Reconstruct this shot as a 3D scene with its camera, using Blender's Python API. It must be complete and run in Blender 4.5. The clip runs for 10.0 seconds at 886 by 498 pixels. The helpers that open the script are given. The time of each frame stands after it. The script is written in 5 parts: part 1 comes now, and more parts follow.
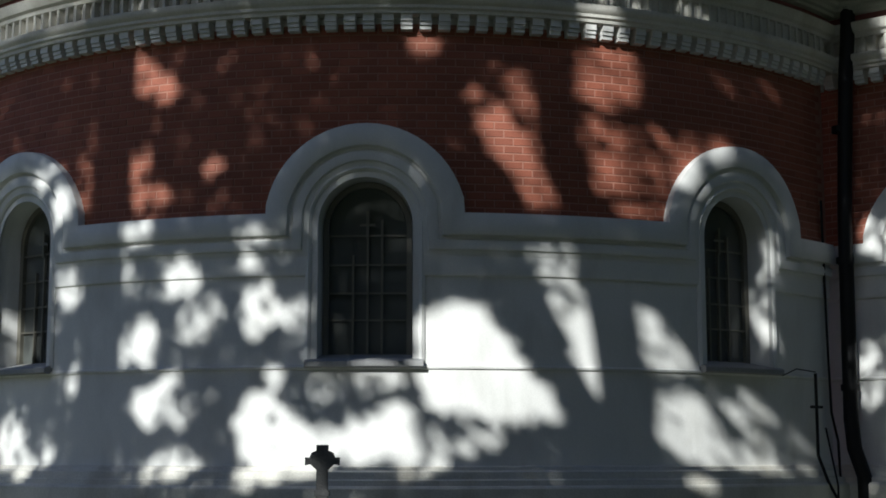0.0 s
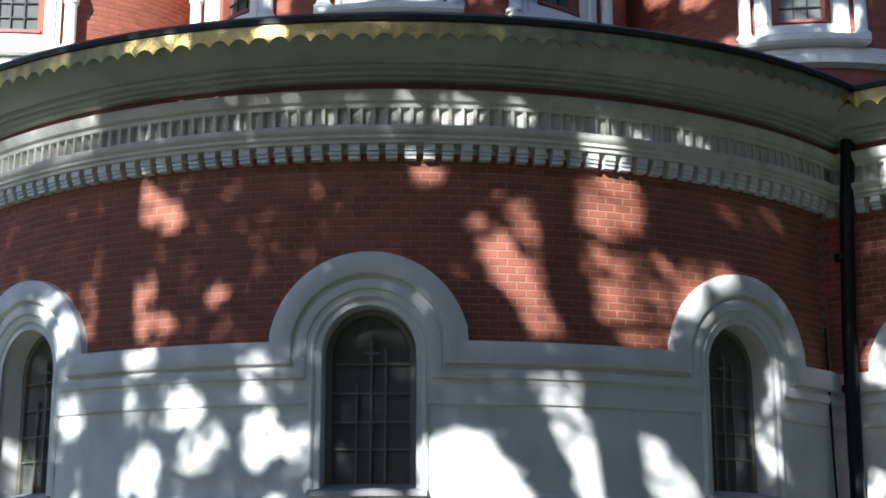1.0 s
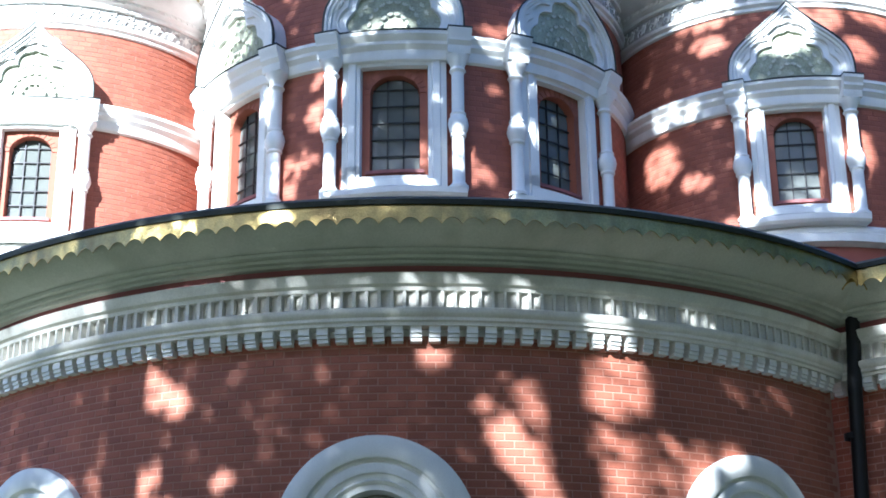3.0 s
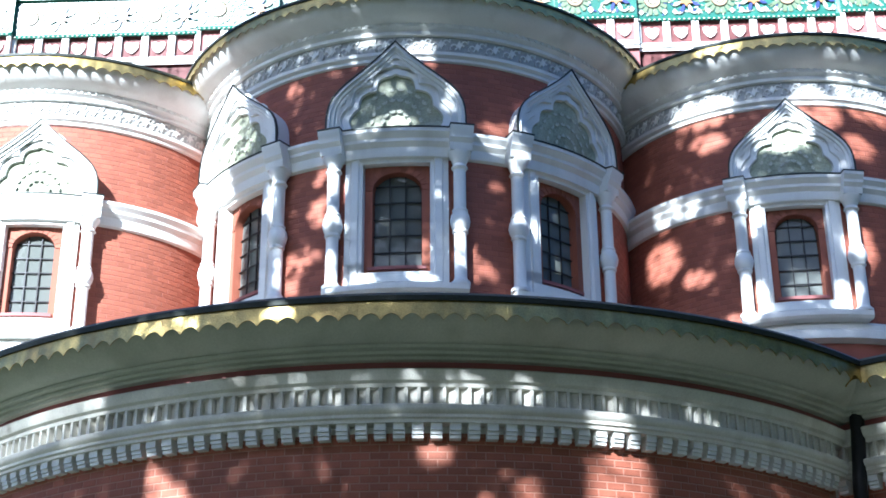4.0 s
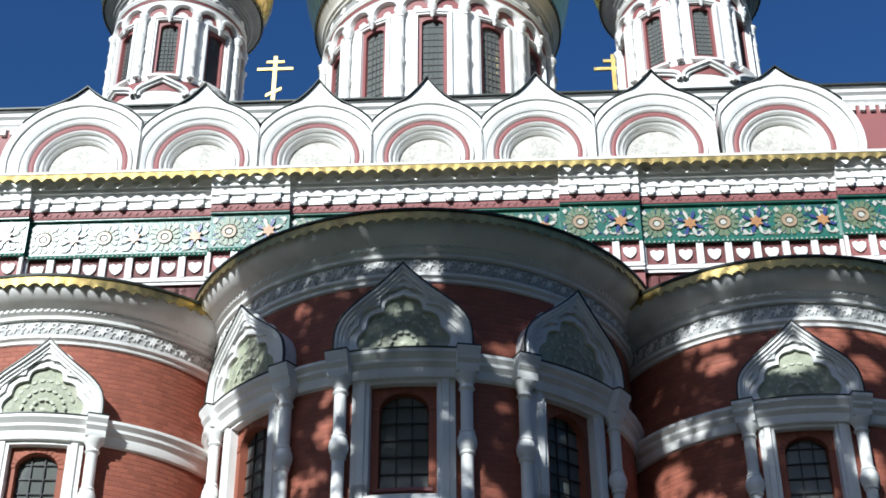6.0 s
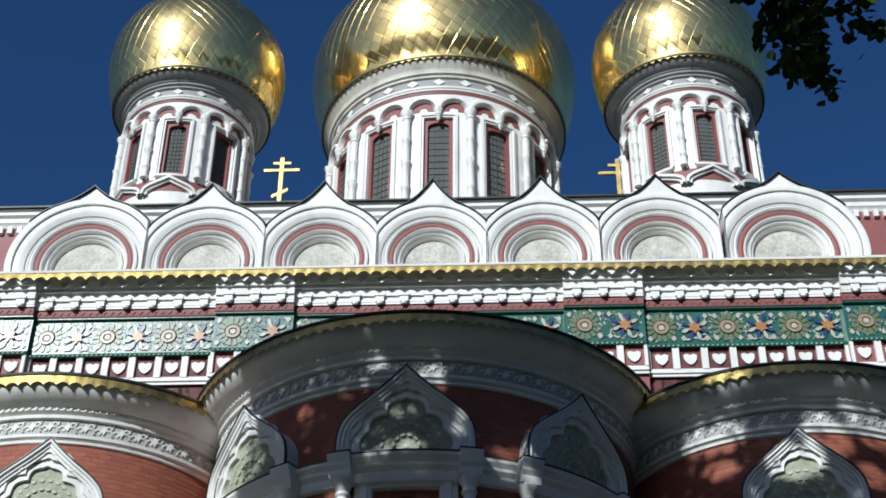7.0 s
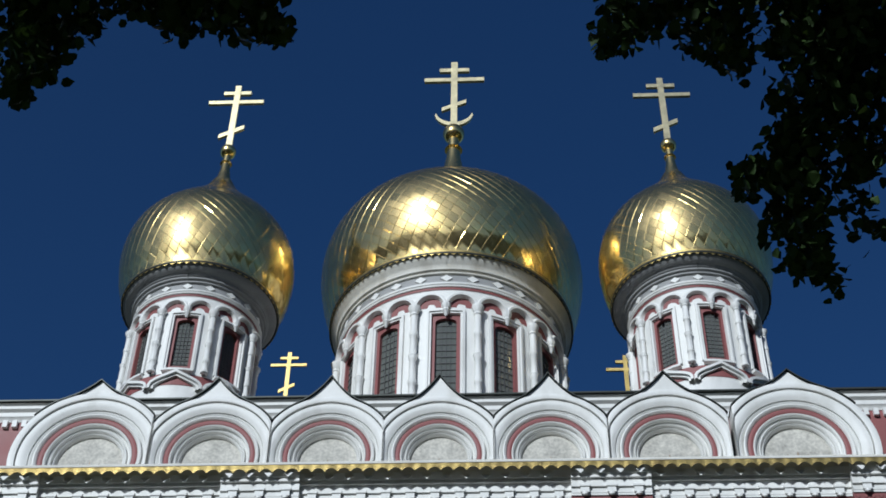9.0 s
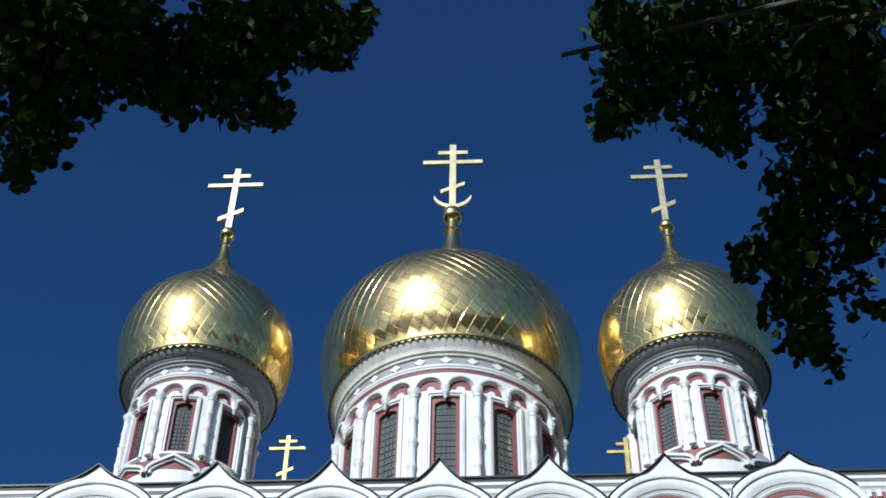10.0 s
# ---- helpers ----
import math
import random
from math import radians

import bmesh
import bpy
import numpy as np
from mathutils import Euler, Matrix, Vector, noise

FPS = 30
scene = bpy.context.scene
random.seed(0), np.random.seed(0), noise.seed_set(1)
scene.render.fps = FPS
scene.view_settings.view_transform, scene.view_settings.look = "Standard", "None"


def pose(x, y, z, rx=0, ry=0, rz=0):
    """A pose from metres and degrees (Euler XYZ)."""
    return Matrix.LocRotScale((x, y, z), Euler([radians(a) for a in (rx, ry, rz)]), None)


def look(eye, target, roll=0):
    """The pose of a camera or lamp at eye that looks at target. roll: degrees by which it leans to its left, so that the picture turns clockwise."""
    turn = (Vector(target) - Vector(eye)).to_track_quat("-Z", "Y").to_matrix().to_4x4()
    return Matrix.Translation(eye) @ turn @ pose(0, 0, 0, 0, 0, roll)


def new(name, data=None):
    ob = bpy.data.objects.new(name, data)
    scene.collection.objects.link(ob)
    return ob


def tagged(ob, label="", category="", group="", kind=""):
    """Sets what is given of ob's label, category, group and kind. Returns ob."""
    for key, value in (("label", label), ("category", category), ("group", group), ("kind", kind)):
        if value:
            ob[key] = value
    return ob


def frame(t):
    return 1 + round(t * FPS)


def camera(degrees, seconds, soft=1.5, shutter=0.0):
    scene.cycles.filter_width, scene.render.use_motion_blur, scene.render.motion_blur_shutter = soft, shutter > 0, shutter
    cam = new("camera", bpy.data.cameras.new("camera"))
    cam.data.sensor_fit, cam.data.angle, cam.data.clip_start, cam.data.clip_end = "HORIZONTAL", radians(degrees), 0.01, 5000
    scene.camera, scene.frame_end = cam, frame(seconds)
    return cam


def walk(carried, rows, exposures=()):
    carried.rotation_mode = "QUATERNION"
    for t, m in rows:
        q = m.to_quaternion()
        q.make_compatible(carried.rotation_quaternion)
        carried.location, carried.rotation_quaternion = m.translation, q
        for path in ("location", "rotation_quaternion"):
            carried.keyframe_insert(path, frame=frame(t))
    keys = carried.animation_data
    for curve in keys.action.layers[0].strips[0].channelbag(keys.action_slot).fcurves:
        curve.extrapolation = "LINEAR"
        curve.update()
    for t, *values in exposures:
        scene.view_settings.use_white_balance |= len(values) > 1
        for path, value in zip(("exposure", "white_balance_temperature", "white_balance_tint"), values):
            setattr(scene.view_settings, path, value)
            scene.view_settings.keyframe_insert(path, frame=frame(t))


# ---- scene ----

cam = camera(2 * math.degrees(math.atan(784 / 2600)), 10.0, 1.7)
EYE = 1.6
# seconds, yaw, pitch, roll: the camera stands still and tilts up
ROWS = [
    (0.0, 0.000, 8.000, 0.000), (0.5, 0.093, 10.744, 0.163), (1.0, 0.143, 12.991, -0.007), (1.5, 0.195, 15.033, 0.088),
    (2.0, 0.282, 16.805, -0.160), (3.5, 0.317, 21.826, -0.553), (4.0, 0.381, 23.841, -0.454), (4.5, 0.452, 26.277, -0.549),
    (5.0, 0.475, 28.284, -0.538), (5.5, 0.554, 30.339, -0.424), (7.0, 0.847, 36.397, 0.441), (7.5, 1.005, 38.338, 0.767),
    (8.0, 1.139, 40.434, 0.769), (8.5, 1.299, 42.047, 0.421), (9.0, 1.355, 44.010, 1.074), (9.5, 1.443, 45.712, 1.230),
    (10.0, 1.378, 47.200, 0.895),
]


def aim(yaw, pitch, roll):
    y, p = radians(yaw), radians(pitch)
    d = Vector((-math.sin(y) * math.cos(p), math.cos(y) * math.cos(p), math.sin(p)))
    eye = Vector((0, 0, EYE))
    return look(eye, eye + d, roll)


EXPOSURES = [(0.0, 0.25, 5850, 6), (0.5, 0.75, 5800, 6), (1.0, 1.38, 5650, 6), (1.5, 1.95, 5450, 6), (2.0, 2.35, 5300, 6), (3.5, 2.45, 5250, 6), (4.0, 2.1, 5250, 6), (4.5, 1.8, 5350, 6), (5.5, 0.88, 5600, 6), (7.0, -0.15, 5650, 6), (7.5, -0.33, 5600, 6), (8.5, -0.62, 5550, 6), (9.2, -0.55, 5400, 6), (10.0, -0.08, 5350, 6)]
walk(cam, [(t, aim(a, b, c)) for t, a, b, c in ROWS], EXPOSURES)

# ---- light: clear sky, sun behind the viewer's left shoulder ----
SUN_EL, SUN_LEFT = 27.0, 25.0
SUN_DIR = Vector((-math.sin(radians(SUN_LEFT)) * math.cos(radians(SUN_EL)), -math.cos(radians(SUN_LEFT)) * math.cos(radians(SUN_EL)), math.sin(radians(SUN_EL))))
world = bpy.data.worlds.new("sky")
scene.world = world
world.use_nodes = True
wn = world.node_tree
sky = wn.nodes.new("ShaderNodeTexSky")
sky.sky_type, sky.sun_disc = "NISHITA", False
sky.sun_elevation, sky.sun_rotation = radians(SUN_EL), radians(180 + SUN_LEFT)
sky.air_density, sky.dust_density, sky.ozone_density, sky.altitude = 1.0, 2.2, 3.5, 500
deep = wn.nodes.new("ShaderNodeHueSaturation")
deep.inputs["Saturation"].default_value = 1.2
deep.inputs["Hue"].default_value = 0.508
wn.links.new(sky.outputs["Color"], deep.inputs["Color"])
wn.links.new(deep.outputs["Color"], wn.nodes["Background"].inputs["Color"])
wn.nodes["Background"].inputs["Strength"].default_value = 0.071
sun = new("sun", bpy.data.lights.new("sun", "SUN"))
sun.data.energy, sun.data.angle, sun.data.color = 5.0, radians(0.53), (1.0, 0.945, 0.85)
sun.matrix_world = look(SUN_DIR * 60, (0, 0, 0))


# ---- materials ----
def material(name, colour, rough=0.6, metal=0.0, vary=0.15, scale=1.5, grain=40.0, bump=0.1, island=0.0, stain=None, stain_amount=0.0, spec=0.5, coat=0.0):
    m = bpy.data.materials.new(name)
    m.use_nodes = True
    nt = m.node_tree
    n, l = nt.nodes, nt.links
    b = n["Principled BSDF"]
    co = n.new("ShaderNodeTexCoord")
    big, fine = n.new("ShaderNodeTexNoise"), n.new("ShaderNodeTexNoise")
    big.inputs["Scale"].default_value, big.inputs["Detail"].default_value = scale, 5
    fine.inputs["Scale"].default_value, fine.inputs["Detail"].default_value = grain, 3
    l.new(co.outputs["Object"], big.inputs["Vector"]), l.new(co.outputs["Object"], fine.inputs["Vector"])
    add = n.new("ShaderNodeMath")
    add.operation = "ADD"
    l.new(big.outputs["Fac"], add.inputs[0]), l.new(fine.outputs["Fac"], add.inputs[1])
    val = n.new("ShaderNodeMapRange")
    val.inputs["From Min"].default_value, val.inputs["From Max"].default_value = 0.6, 1.4
    val.inputs["To Min"].default_value, val.inputs["To Max"].default_value = 1 - vary, 1 + vary
    l.new(add.outputs[0], val.inputs["Value"])
    hsv = n.new("ShaderNodeHueSaturation")
    hsv.inputs["Color"].default_value = (*colour, 1)
    last = val.outputs[0]
    if island:
        geo, info, rnd, mul = n.new("ShaderNodeNewGeometry"), n.new("ShaderNodeObjectInfo"), n.new("ShaderNodeMath"), n.new("ShaderNodeMath")
        rnd.operation, mul.operation = "ADD", "MULTIPLY"
        l.new(geo.outputs["Random Per Island"], rnd.inputs[0]), l.new(info.outputs["Random"], rnd.inputs[1])
        frac = n.new("ShaderNodeMath")
        frac.operation = "FRACT"
        l.new(rnd.outputs[0], frac.inputs[0])
        rng = n.new("ShaderNodeMapRange")
        rng.inputs["To Min"].default_value, rng.inputs["To Max"].default_value = 1 - island, 1 + island
        l.new(frac.outputs[0], rng.inputs["Value"])
        l.new(rng.outputs[0], mul.inputs[0]), l.new(last, mul.inputs[1])
        last = mul.outputs[0]
    l.new(last, hsv.inputs["Value"])
    out = hsv.outputs["Color"]
    if stain:
        st, ramp, mix, mp = n.new("ShaderNodeTexNoise"), n.new("ShaderNodeMapRange"), n.new("ShaderNodeMix"), n.new("ShaderNodeMapping")
        mp.inputs["Scale"].default_value = (1.0, 1.0, 0.35)
        l.new(co.outputs["Object"], mp.inputs["Vector"]), l.new(mp.outputs[0], st.inputs["Vector"])
        st.inputs["Scale"].default_value, st.inputs["Detail"].default_value = 1.9, 8
        ramp.inputs["From Min"].default_value, ramp.inputs["From Max"].default_value = 0.52, 0.75
        ramp.inputs["To Max"].default_value = stain_amount
        l.new(st.outputs["Fac"], ramp.inputs["Value"])
        mix.data_type = "RGBA"
        l.new(ramp.outputs[0], mix.inputs["Factor"]), l.new(out, mix.inputs[6])
        mix.inputs[7].default_value = (*stain, 1)
        out = mix.outputs[2]
    l.new(out, b.inputs["Base Color"])
    b.inputs["Metallic"].default_value, b.inputs["Specular IOR Level"].default_value, b.inputs["Coat Weight"].default_value = metal, spec, coat
    rr = n.new("ShaderNodeMapRange")
    rr.inputs["To Min"].default_value, rr.inputs["To Max"].default_value = rough * 0.8, min(1, rough * 1.2)
    l.new(big.outputs["Fac"], rr.inputs["Value"]), l.new(rr.outputs[0], b.inputs["Roughness"])
    if bump:
        bp = n.new("ShaderNodeBump")
        bp.inputs["Strength"].default_value, bp.inputs["Distance"].default_value = bump, 0.02
        l.new(add.outputs[0], bp.inputs["Height"]), l.new(bp.outputs[0], b.inputs["Normal"])
    return m


WHITE = material("white_limewash", (0.76, 0.755, 0.73), 0.55, vary=0.08, scale=1.2, grain=55, bump=0.12, stain=(0.47, 0.46, 0.42), stain_amount=0.5)
WHITE_OLD = material("weathered_white", (0.66, 0.64, 0.58), 0.65, vary=0.15, scale=2.5, grain=40, bump=0.25, stain=(0.36, 0.32, 0.25), stain_amount=0.6)
BRICK = material("red_brick", (0.27, 0.084, 0.048), 0.7, vary=0.18, scale=0.8, grain=60, bump=0.3, island=0.16)
MORTAR = material("pink_mortar", (0.37, 0.18, 0.13), 0.85, vary=0.12, scale=1.0, grain=70, bump=0.2)
MORTAR_PAINTED = material("painted_joints", (0.27, 0.086, 0.062), 0.8, vary=0.12, scale=1.0, grain=70, bump=0.15)
RED = material("red_painted_plaster", (0.235, 0.076, 0.074), 0.6, vary=0.12, scale=1.5, grain=50, bump=0.12)
GOLD = material("gilded_copper", (1.0, 0.72, 0.25), 0.13, 1.0, vary=0.10, scale=0.7, grain=9, bump=0.06, island=0.10)
GOLD_OLD = material("dull_gilding", (0.46, 0.35, 0.13), 0.42, 1.0, vary=0.3, scale=6, grain=45, bump=0.35, stain=(0.16, 0.10, 0.05), stain_amount=0.75)
ROOF = material("dark_roof_metal", (0.035, 0.04, 0.035), 0.45, 0.4, vary=0.25, scale=1.5, grain=30, bump=0.1)
DARK = material("black_iron", (0.02, 0.02, 0.022), 0.5, 0.6, vary=0.2, scale=4, grain=60, bump=0.1)
# near-black colour stands for the missing light inside the windows
ROOM = material("unlit_room_dark", (0.05, 0.05, 0.05), 0.9, vary=0.2, bump=0.05)
LEADING = material("grey_painted_bars", (0.17, 0.16, 0.13), 0.5, vary=0.15, scale=5, grain=50)
GREEN = material("green_glazed_tile", (0.022, 0.115, 0.082), 0.3, vary=0.25, scale=2.5, grain=20, bump=0.15, coat=0.3)
CREAM = material("cream_glaze", (0.42, 0.41, 0.36), 0.35, vary=0.12, scale=5, grain=30)
SAGE = material("sage_glaze", (0.12, 0.16, 0.09), 0.35, vary=0.2, scale=5, grain=30)
OCHRE = material("ochre_glaze", (0.36, 0.18, 0.07), 0.35, vary=0.2, scale=5, grain=30)
TAN = material("tan_glaze", (0.30, 0.22, 0.14), 0.35, vary=0.25, scale=9, grain=30)
BLUE = material("blue_glaze", (0.03, 0.045, 0.16), 0.3, vary=0.2, scale=5, grain=30)
TYMPANUM = material("mossy_painted_panel", (0.33, 0.35, 0.25), 0.6, vary=0.35, scale=5, grain=25, bump=0.3, stain=(0.5, 0.48, 0.38), stain_amount=0.6)
FRIEZE = material("weathered_frieze_paint", (0.42, 0.42, 0.41), 0.65, vary=0.25, scale=5, grain=40, bump=0.3, stain=(0.25, 0.24, 0.22), stain_amount=0.6)
# cove greyed down: shade under the lower eaves is put into its colour
COVE = material("shaded_cove_grey", (0.45, 0.46, 0.40), 0.7, vary=0.15, scale=1.6, grain=35, bump=0.15, stain=(0.27, 0.27, 0.21), stain_amount=0.5)
FADED = material("faded_tympanum_paint", (0.50, 0.48, 0.43), 0.7, vary=0.4, scale=4, grain=14, bump=0.2, stain=(0.30, 0.29, 0.25), stain_amount=0.7)
PALE_GREEN = material("pale_green_paint", (0.47, 0.48, 0.38), 0.6, vary=0.35, scale=7, grain=25, bump=0.2)
CROSS_GOLD = material("pale_gilding", (0.66, 0.58, 0.36), 0.4, 1.0, vary=0.2, scale=5, grain=40, bump=0.15)
# mid grey for sills, diamond bands and the coves of the small domes
GREY = material("mid_grey", (0.30, 0.30, 0.30), 0.6, vary=0.2, scale=2, grain=40, bump=0.15)
STONE = material("dark_grave_stone", (0.10, 0.10, 0.10), 0.75, vary=0.25, scale=6, grain=60, bump=0.4)
LEAF = material("linden_leaf", (0.032, 0.06, 0.014), 0.65, vary=0.2, scale=2, grain=10, bump=0, island=0.35, spec=0.2)
BARK = material("grey_bark", (0.09, 0.075, 0.06), 0.9, vary=0.3, scale=4, grain=30, bump=0.8)
GRASS = material("lawn_earth", (0.045, 0.06, 0.024), 0.9, vary=0.4, scale=0.6, grain=14, bump=0.5, stain=(0.10, 0.08, 0.05), stain_amount=0.7)
WOODS = material("far_wood_leaves", (0.04, 0.065, 0.02), 0.7, vary=0.4, scale=0.4, grain=4, bump=0.3, island=0.3)
GLASS = bpy.data.materials.new("window_glass")
GLASS.use_nodes = True
gt = GLASS.node_tree
gt.nodes.remove(gt.nodes["Principled BSDF"])
clear, gloss, fres, both = gt.nodes.new("ShaderNodeBsdfTransparent"), gt.nodes.new("ShaderNodeBsdfGlossy"), gt.nodes.new("ShaderNodeFresnel"), gt.nodes.new("ShaderNodeMixShader")
clear.inputs["Color"].default_value, gloss.inputs["Roughness"].default_value, fres.inputs["IOR"].default_value = (0.55, 0.6, 0.58, 1), 0.04, 1.45
wob, wb_ = gt.nodes.new("ShaderNodeTexNoise"), gt.nodes.new("ShaderNodeBump")
wob.inputs["Scale"].default_value, wb_.inputs["Strength"].default_value, wb_.inputs["Distance"].default_value = 3.0, 0.25, 0.03
gt.links.new(wob.outputs["Fac"], wb_.inputs["Height"]), gt.links.new(wb_.outputs[0], gloss.inputs["Normal"])
gt.links.new(fres.outputs[0], both.inputs["Fac"]), gt.links.new(clear.outputs[0], both.inputs[1]), gt.links.new(gloss.outputs[0], both.inputs[2])
# grey film for dust that also lightens the panes in place of sky reflections
dust_glare, filmed = gt.nodes.new("ShaderNodeBsdfDiffuse"), gt.nodes.new("ShaderNodeMixShader")
dust_glare.inputs["Color"].default_value, filmed.inputs["Fac"].default_value = (0.28, 0.30, 0.28, 1), 0.42
gt.links.new(both.outputs[0], filmed.inputs[1]), gt.links.new(dust_glare.outputs[0], filmed.inputs[2])
gt.links.new(filmed.outputs[0], gt.nodes["Material Output"].inputs["Surface"])
# gilding worn matt in part: a broad sheen under the sharp one
gn = GOLD.node_tree
sheen, blend = gn.nodes.new("ShaderNodeBsdfGlossy"), gn.nodes.new("ShaderNodeMixShader")
sheen.inputs["Color"].default_value, sheen.inputs["Roughness"].default_value, blend.inputs["Fac"].default_value = (0.95, 0.74, 0.36, 1), 0.38, 0.2
gn.links.new(gn.nodes["Principled BSDF"].outputs[0], blend.inputs[1]), gn.links.new(sheen.outputs[0], blend.inputs[2])
gn.links.new(blend.outputs[0], gn.nodes["Material Output"].inputs["Surface"])
# leaves let some light through
lt = LEAF.node_tree
tr, mx = lt.nodes.new("ShaderNodeBsdfTranslucent"), lt.nodes.new("ShaderNodeMixShader")
tr.inputs["Color"].default_value, mx.inputs["Fac"].default_value = (0.08, 0.13, 0.02, 1), 0.10
lt.links.new(lt.nodes["Principled BSDF"].outputs[0], mx.inputs[1]), lt.links.new(tr.outputs[0], mx.inputs[2])
lt.links.new(mx.outputs[0], lt.nodes["Material Output"].inputs["Surface"])

# ---- building blocks: forms are drawn on a flat wall (s right, d out, z up) and then laid on a round or flat wall ----
CHURCH = pose(-0.65, 26.0, 0, 0, 0, -1.75)


def round_wall(u, v, R, th=0.0):
    a0 = radians(th)

    def place(s, d, z):
        a = a0 + s / R
        return (u + (R + d) * math.sin(a), v - (R + d) * math.cos(a), z)
    return place


def flat_wall(u, v):
    return lambda s, d, z: (u + s, v - d, z)


class Form:
    def __init__(self, place):
        self.place, self.v, self.f = place, [], []

    def add(self, pts, faces):
        n = len(self.v)
        self.v += [self.place(*p) for p in pts]
        self.f += [tuple(n + i for i in f) for f in faces]
        return self

    def box(self, s0, s1, d0, d1, z0, z1, cell=0.5):
        k = max(1, math.ceil((s1 - s0) / cell))
        pts = [(s0 + (s1 - s0) * i / k, d, z) for i in range(k + 1) for d, z in ((d0, z0), (d1, z0), (d1, z1), (d0, z1))]
        faces = [(4 * i + j, 4 * i + (j + 1) % 4, 4 * i + 4 + (j + 1) % 4, 4 * i + 4 + j) for i in range(k) for j in range(4)]
        return self.add(pts, faces + [(0, 1, 2, 3), (4 * k + 3, 4 * k + 2, 4 * k + 1, 4 * k)])

    def run(self, s0, s1, prof, cell=0.25):
        """A moulding along the wall; prof: (d, z) upwards."""
        k = max(1, math.ceil((s1 - s0) / cell))
        m = len(prof)
        pts = [(s0 + (s1 - s0) * i / k, d, z) for i in range(k + 1) for d, z in prof]
        self.add(pts, [(i * m + j, (i + 1) * m + j, (i + 1) * m + j + 1, i * m + j + 1) for i in range(k) for j in range(m - 1)])
        if m > 3:
            self.add(pts[:m], [tuple(range(m))]), self.add(pts[-m:], [tuple(range(m))])
        return self

    def sweep(self, path, prof):
        """A moulding along a path of (s, z); prof: (outwards to the path's left, d)."""
        n, m, pts = len(path), len(prof), []
        for i in range(n):
            a, b, c = Vector(path[max(i - 1, 0)]), Vector(path[i]), Vector(path[min(i + 1, n - 1)])
            t1, t2 = (b - a), (c - b)
            t1 = t1.normalized() if t1.length > 1e-9 else t2.normalized()
            t2 = t2.normalized() if t2.length > 1e-9 else t1
            n1, n2 = Vector((-t1.y, t1.x)), Vector((-t2.y, t2.x))
            mid = (n1 + n2) / max(0.35, 1 + n1.dot(n2))
            pts += [(b.x + mid.x * o, d, b.y + mid.y * o) for o, d in prof]
        return self.add(pts, [(i * m + j, (i + 1) * m + j, (i + 1) * m + j + 1, i * m + j + 1) for i in range(n - 1) for j in range(m - 1)])

    def plate(self, outline, d0, d1):
        """A flat shape of (s, z) points with thickness."""
        n = len(outline)
        if sum(a[0] * b[1] - b[0] * a[1] for a, b in zip(outline, outline[1:] + outline[:1])) < 0:
            outline = outline[::-1]
        pts = [(s, d1, z) for s, z in outline] + [(s, d0, z) for s, z in outline]
        return self.add(pts, [tuple(range(n))] + [(i, i + n, (i + 1) % n + n, (i + 1) % n) for i in range(n)])

    def turned(self, s, d, prof, n=12):
        """A turned post; prof: (radius, z)."""
        m = len(prof)
        pts = [(s + r * math.sin(2 * math.pi * i / n), d + r * math.cos(2 * math.pi * i / n), z) for i in range(n) for r, z in prof]
        return self.add(pts, [(i * m + j, ((i + 1) % n) * m + j, ((i + 1) % n) * m + j + 1, i * m + j + 1) for i in range(n) for j in range(m - 1)])

    def fringe(self, s0, s1, z0, z1, d, pitch, deep, tilt=0.0, thick=0.012):
        """A sheet-metal valance with scallops along its lower edge."""
        k, q = max(1, round((s1 - s0) / pitch)), 6
        n = k * q
        pts = []
        for i in range(n + 1):
            s, ph = s0 + (s1 - s0) * i / n, (i % q) / q
            low = z0 + deep * abs(math.sin(math.pi * ph)) ** 0.8
            pts += [(s, d, z1), (s, d + tilt, low), (s, d - thick, z1), (s, d + tilt - thick, low)]
        fs = []
        for i in range(n):
            a, b = 4 * i, 4 * i + 4
            fs += [(a, b, b + 1, a + 1), (a + 3, b + 3, b + 2, a + 2), (a + 1, b + 1, b + 3, a + 3)]
        return self.add(pts, fs)

    def mesh(self, name, mat, smooth=35):
        me = bpy.data.meshes.new(name)
        me.from_pydata(self.v, [], self.f)
        me.materials.append(mat)
        if smooth:
            me.shade_smooth()
            me.set_sharp_from_angle(angle=radians(smooth))
        return me

    def part(self, name, mat, parent, label="", smooth=35, kind=""):
        ob = new(name, self.mesh(name, mat, smooth))
        ob.parent = parent
        return tagged(ob, label, "", "", kind)


def thing(name, label, category, group="", kind="", m=CHURCH):
    ob = new(name)
    ob.matrix_world = m
    return tagged(ob, label, category, group, kind)


def arc(cx, cz, r, a0, a1, n):
    return [(cx + r * math.cos(radians(a0 + (a1 - a0) * i / n)), cz + r * math.sin(radians(a0 + (a1 - a0) * i / n))) for i in range(n + 1)]


def dense(path, step=0.2):
    out = []
    for a, b in zip(path, path[1:]):
        k = max(1, math.ceil(math.hypot(b[0] - a[0], b[1] - a[1]) / step))
        out += [(a[0] + (b[0] - a[0]) * i / k, a[1] + (b[1] - a[1]) * i / k) for i in range(k)]
    return out + [path[-1]]


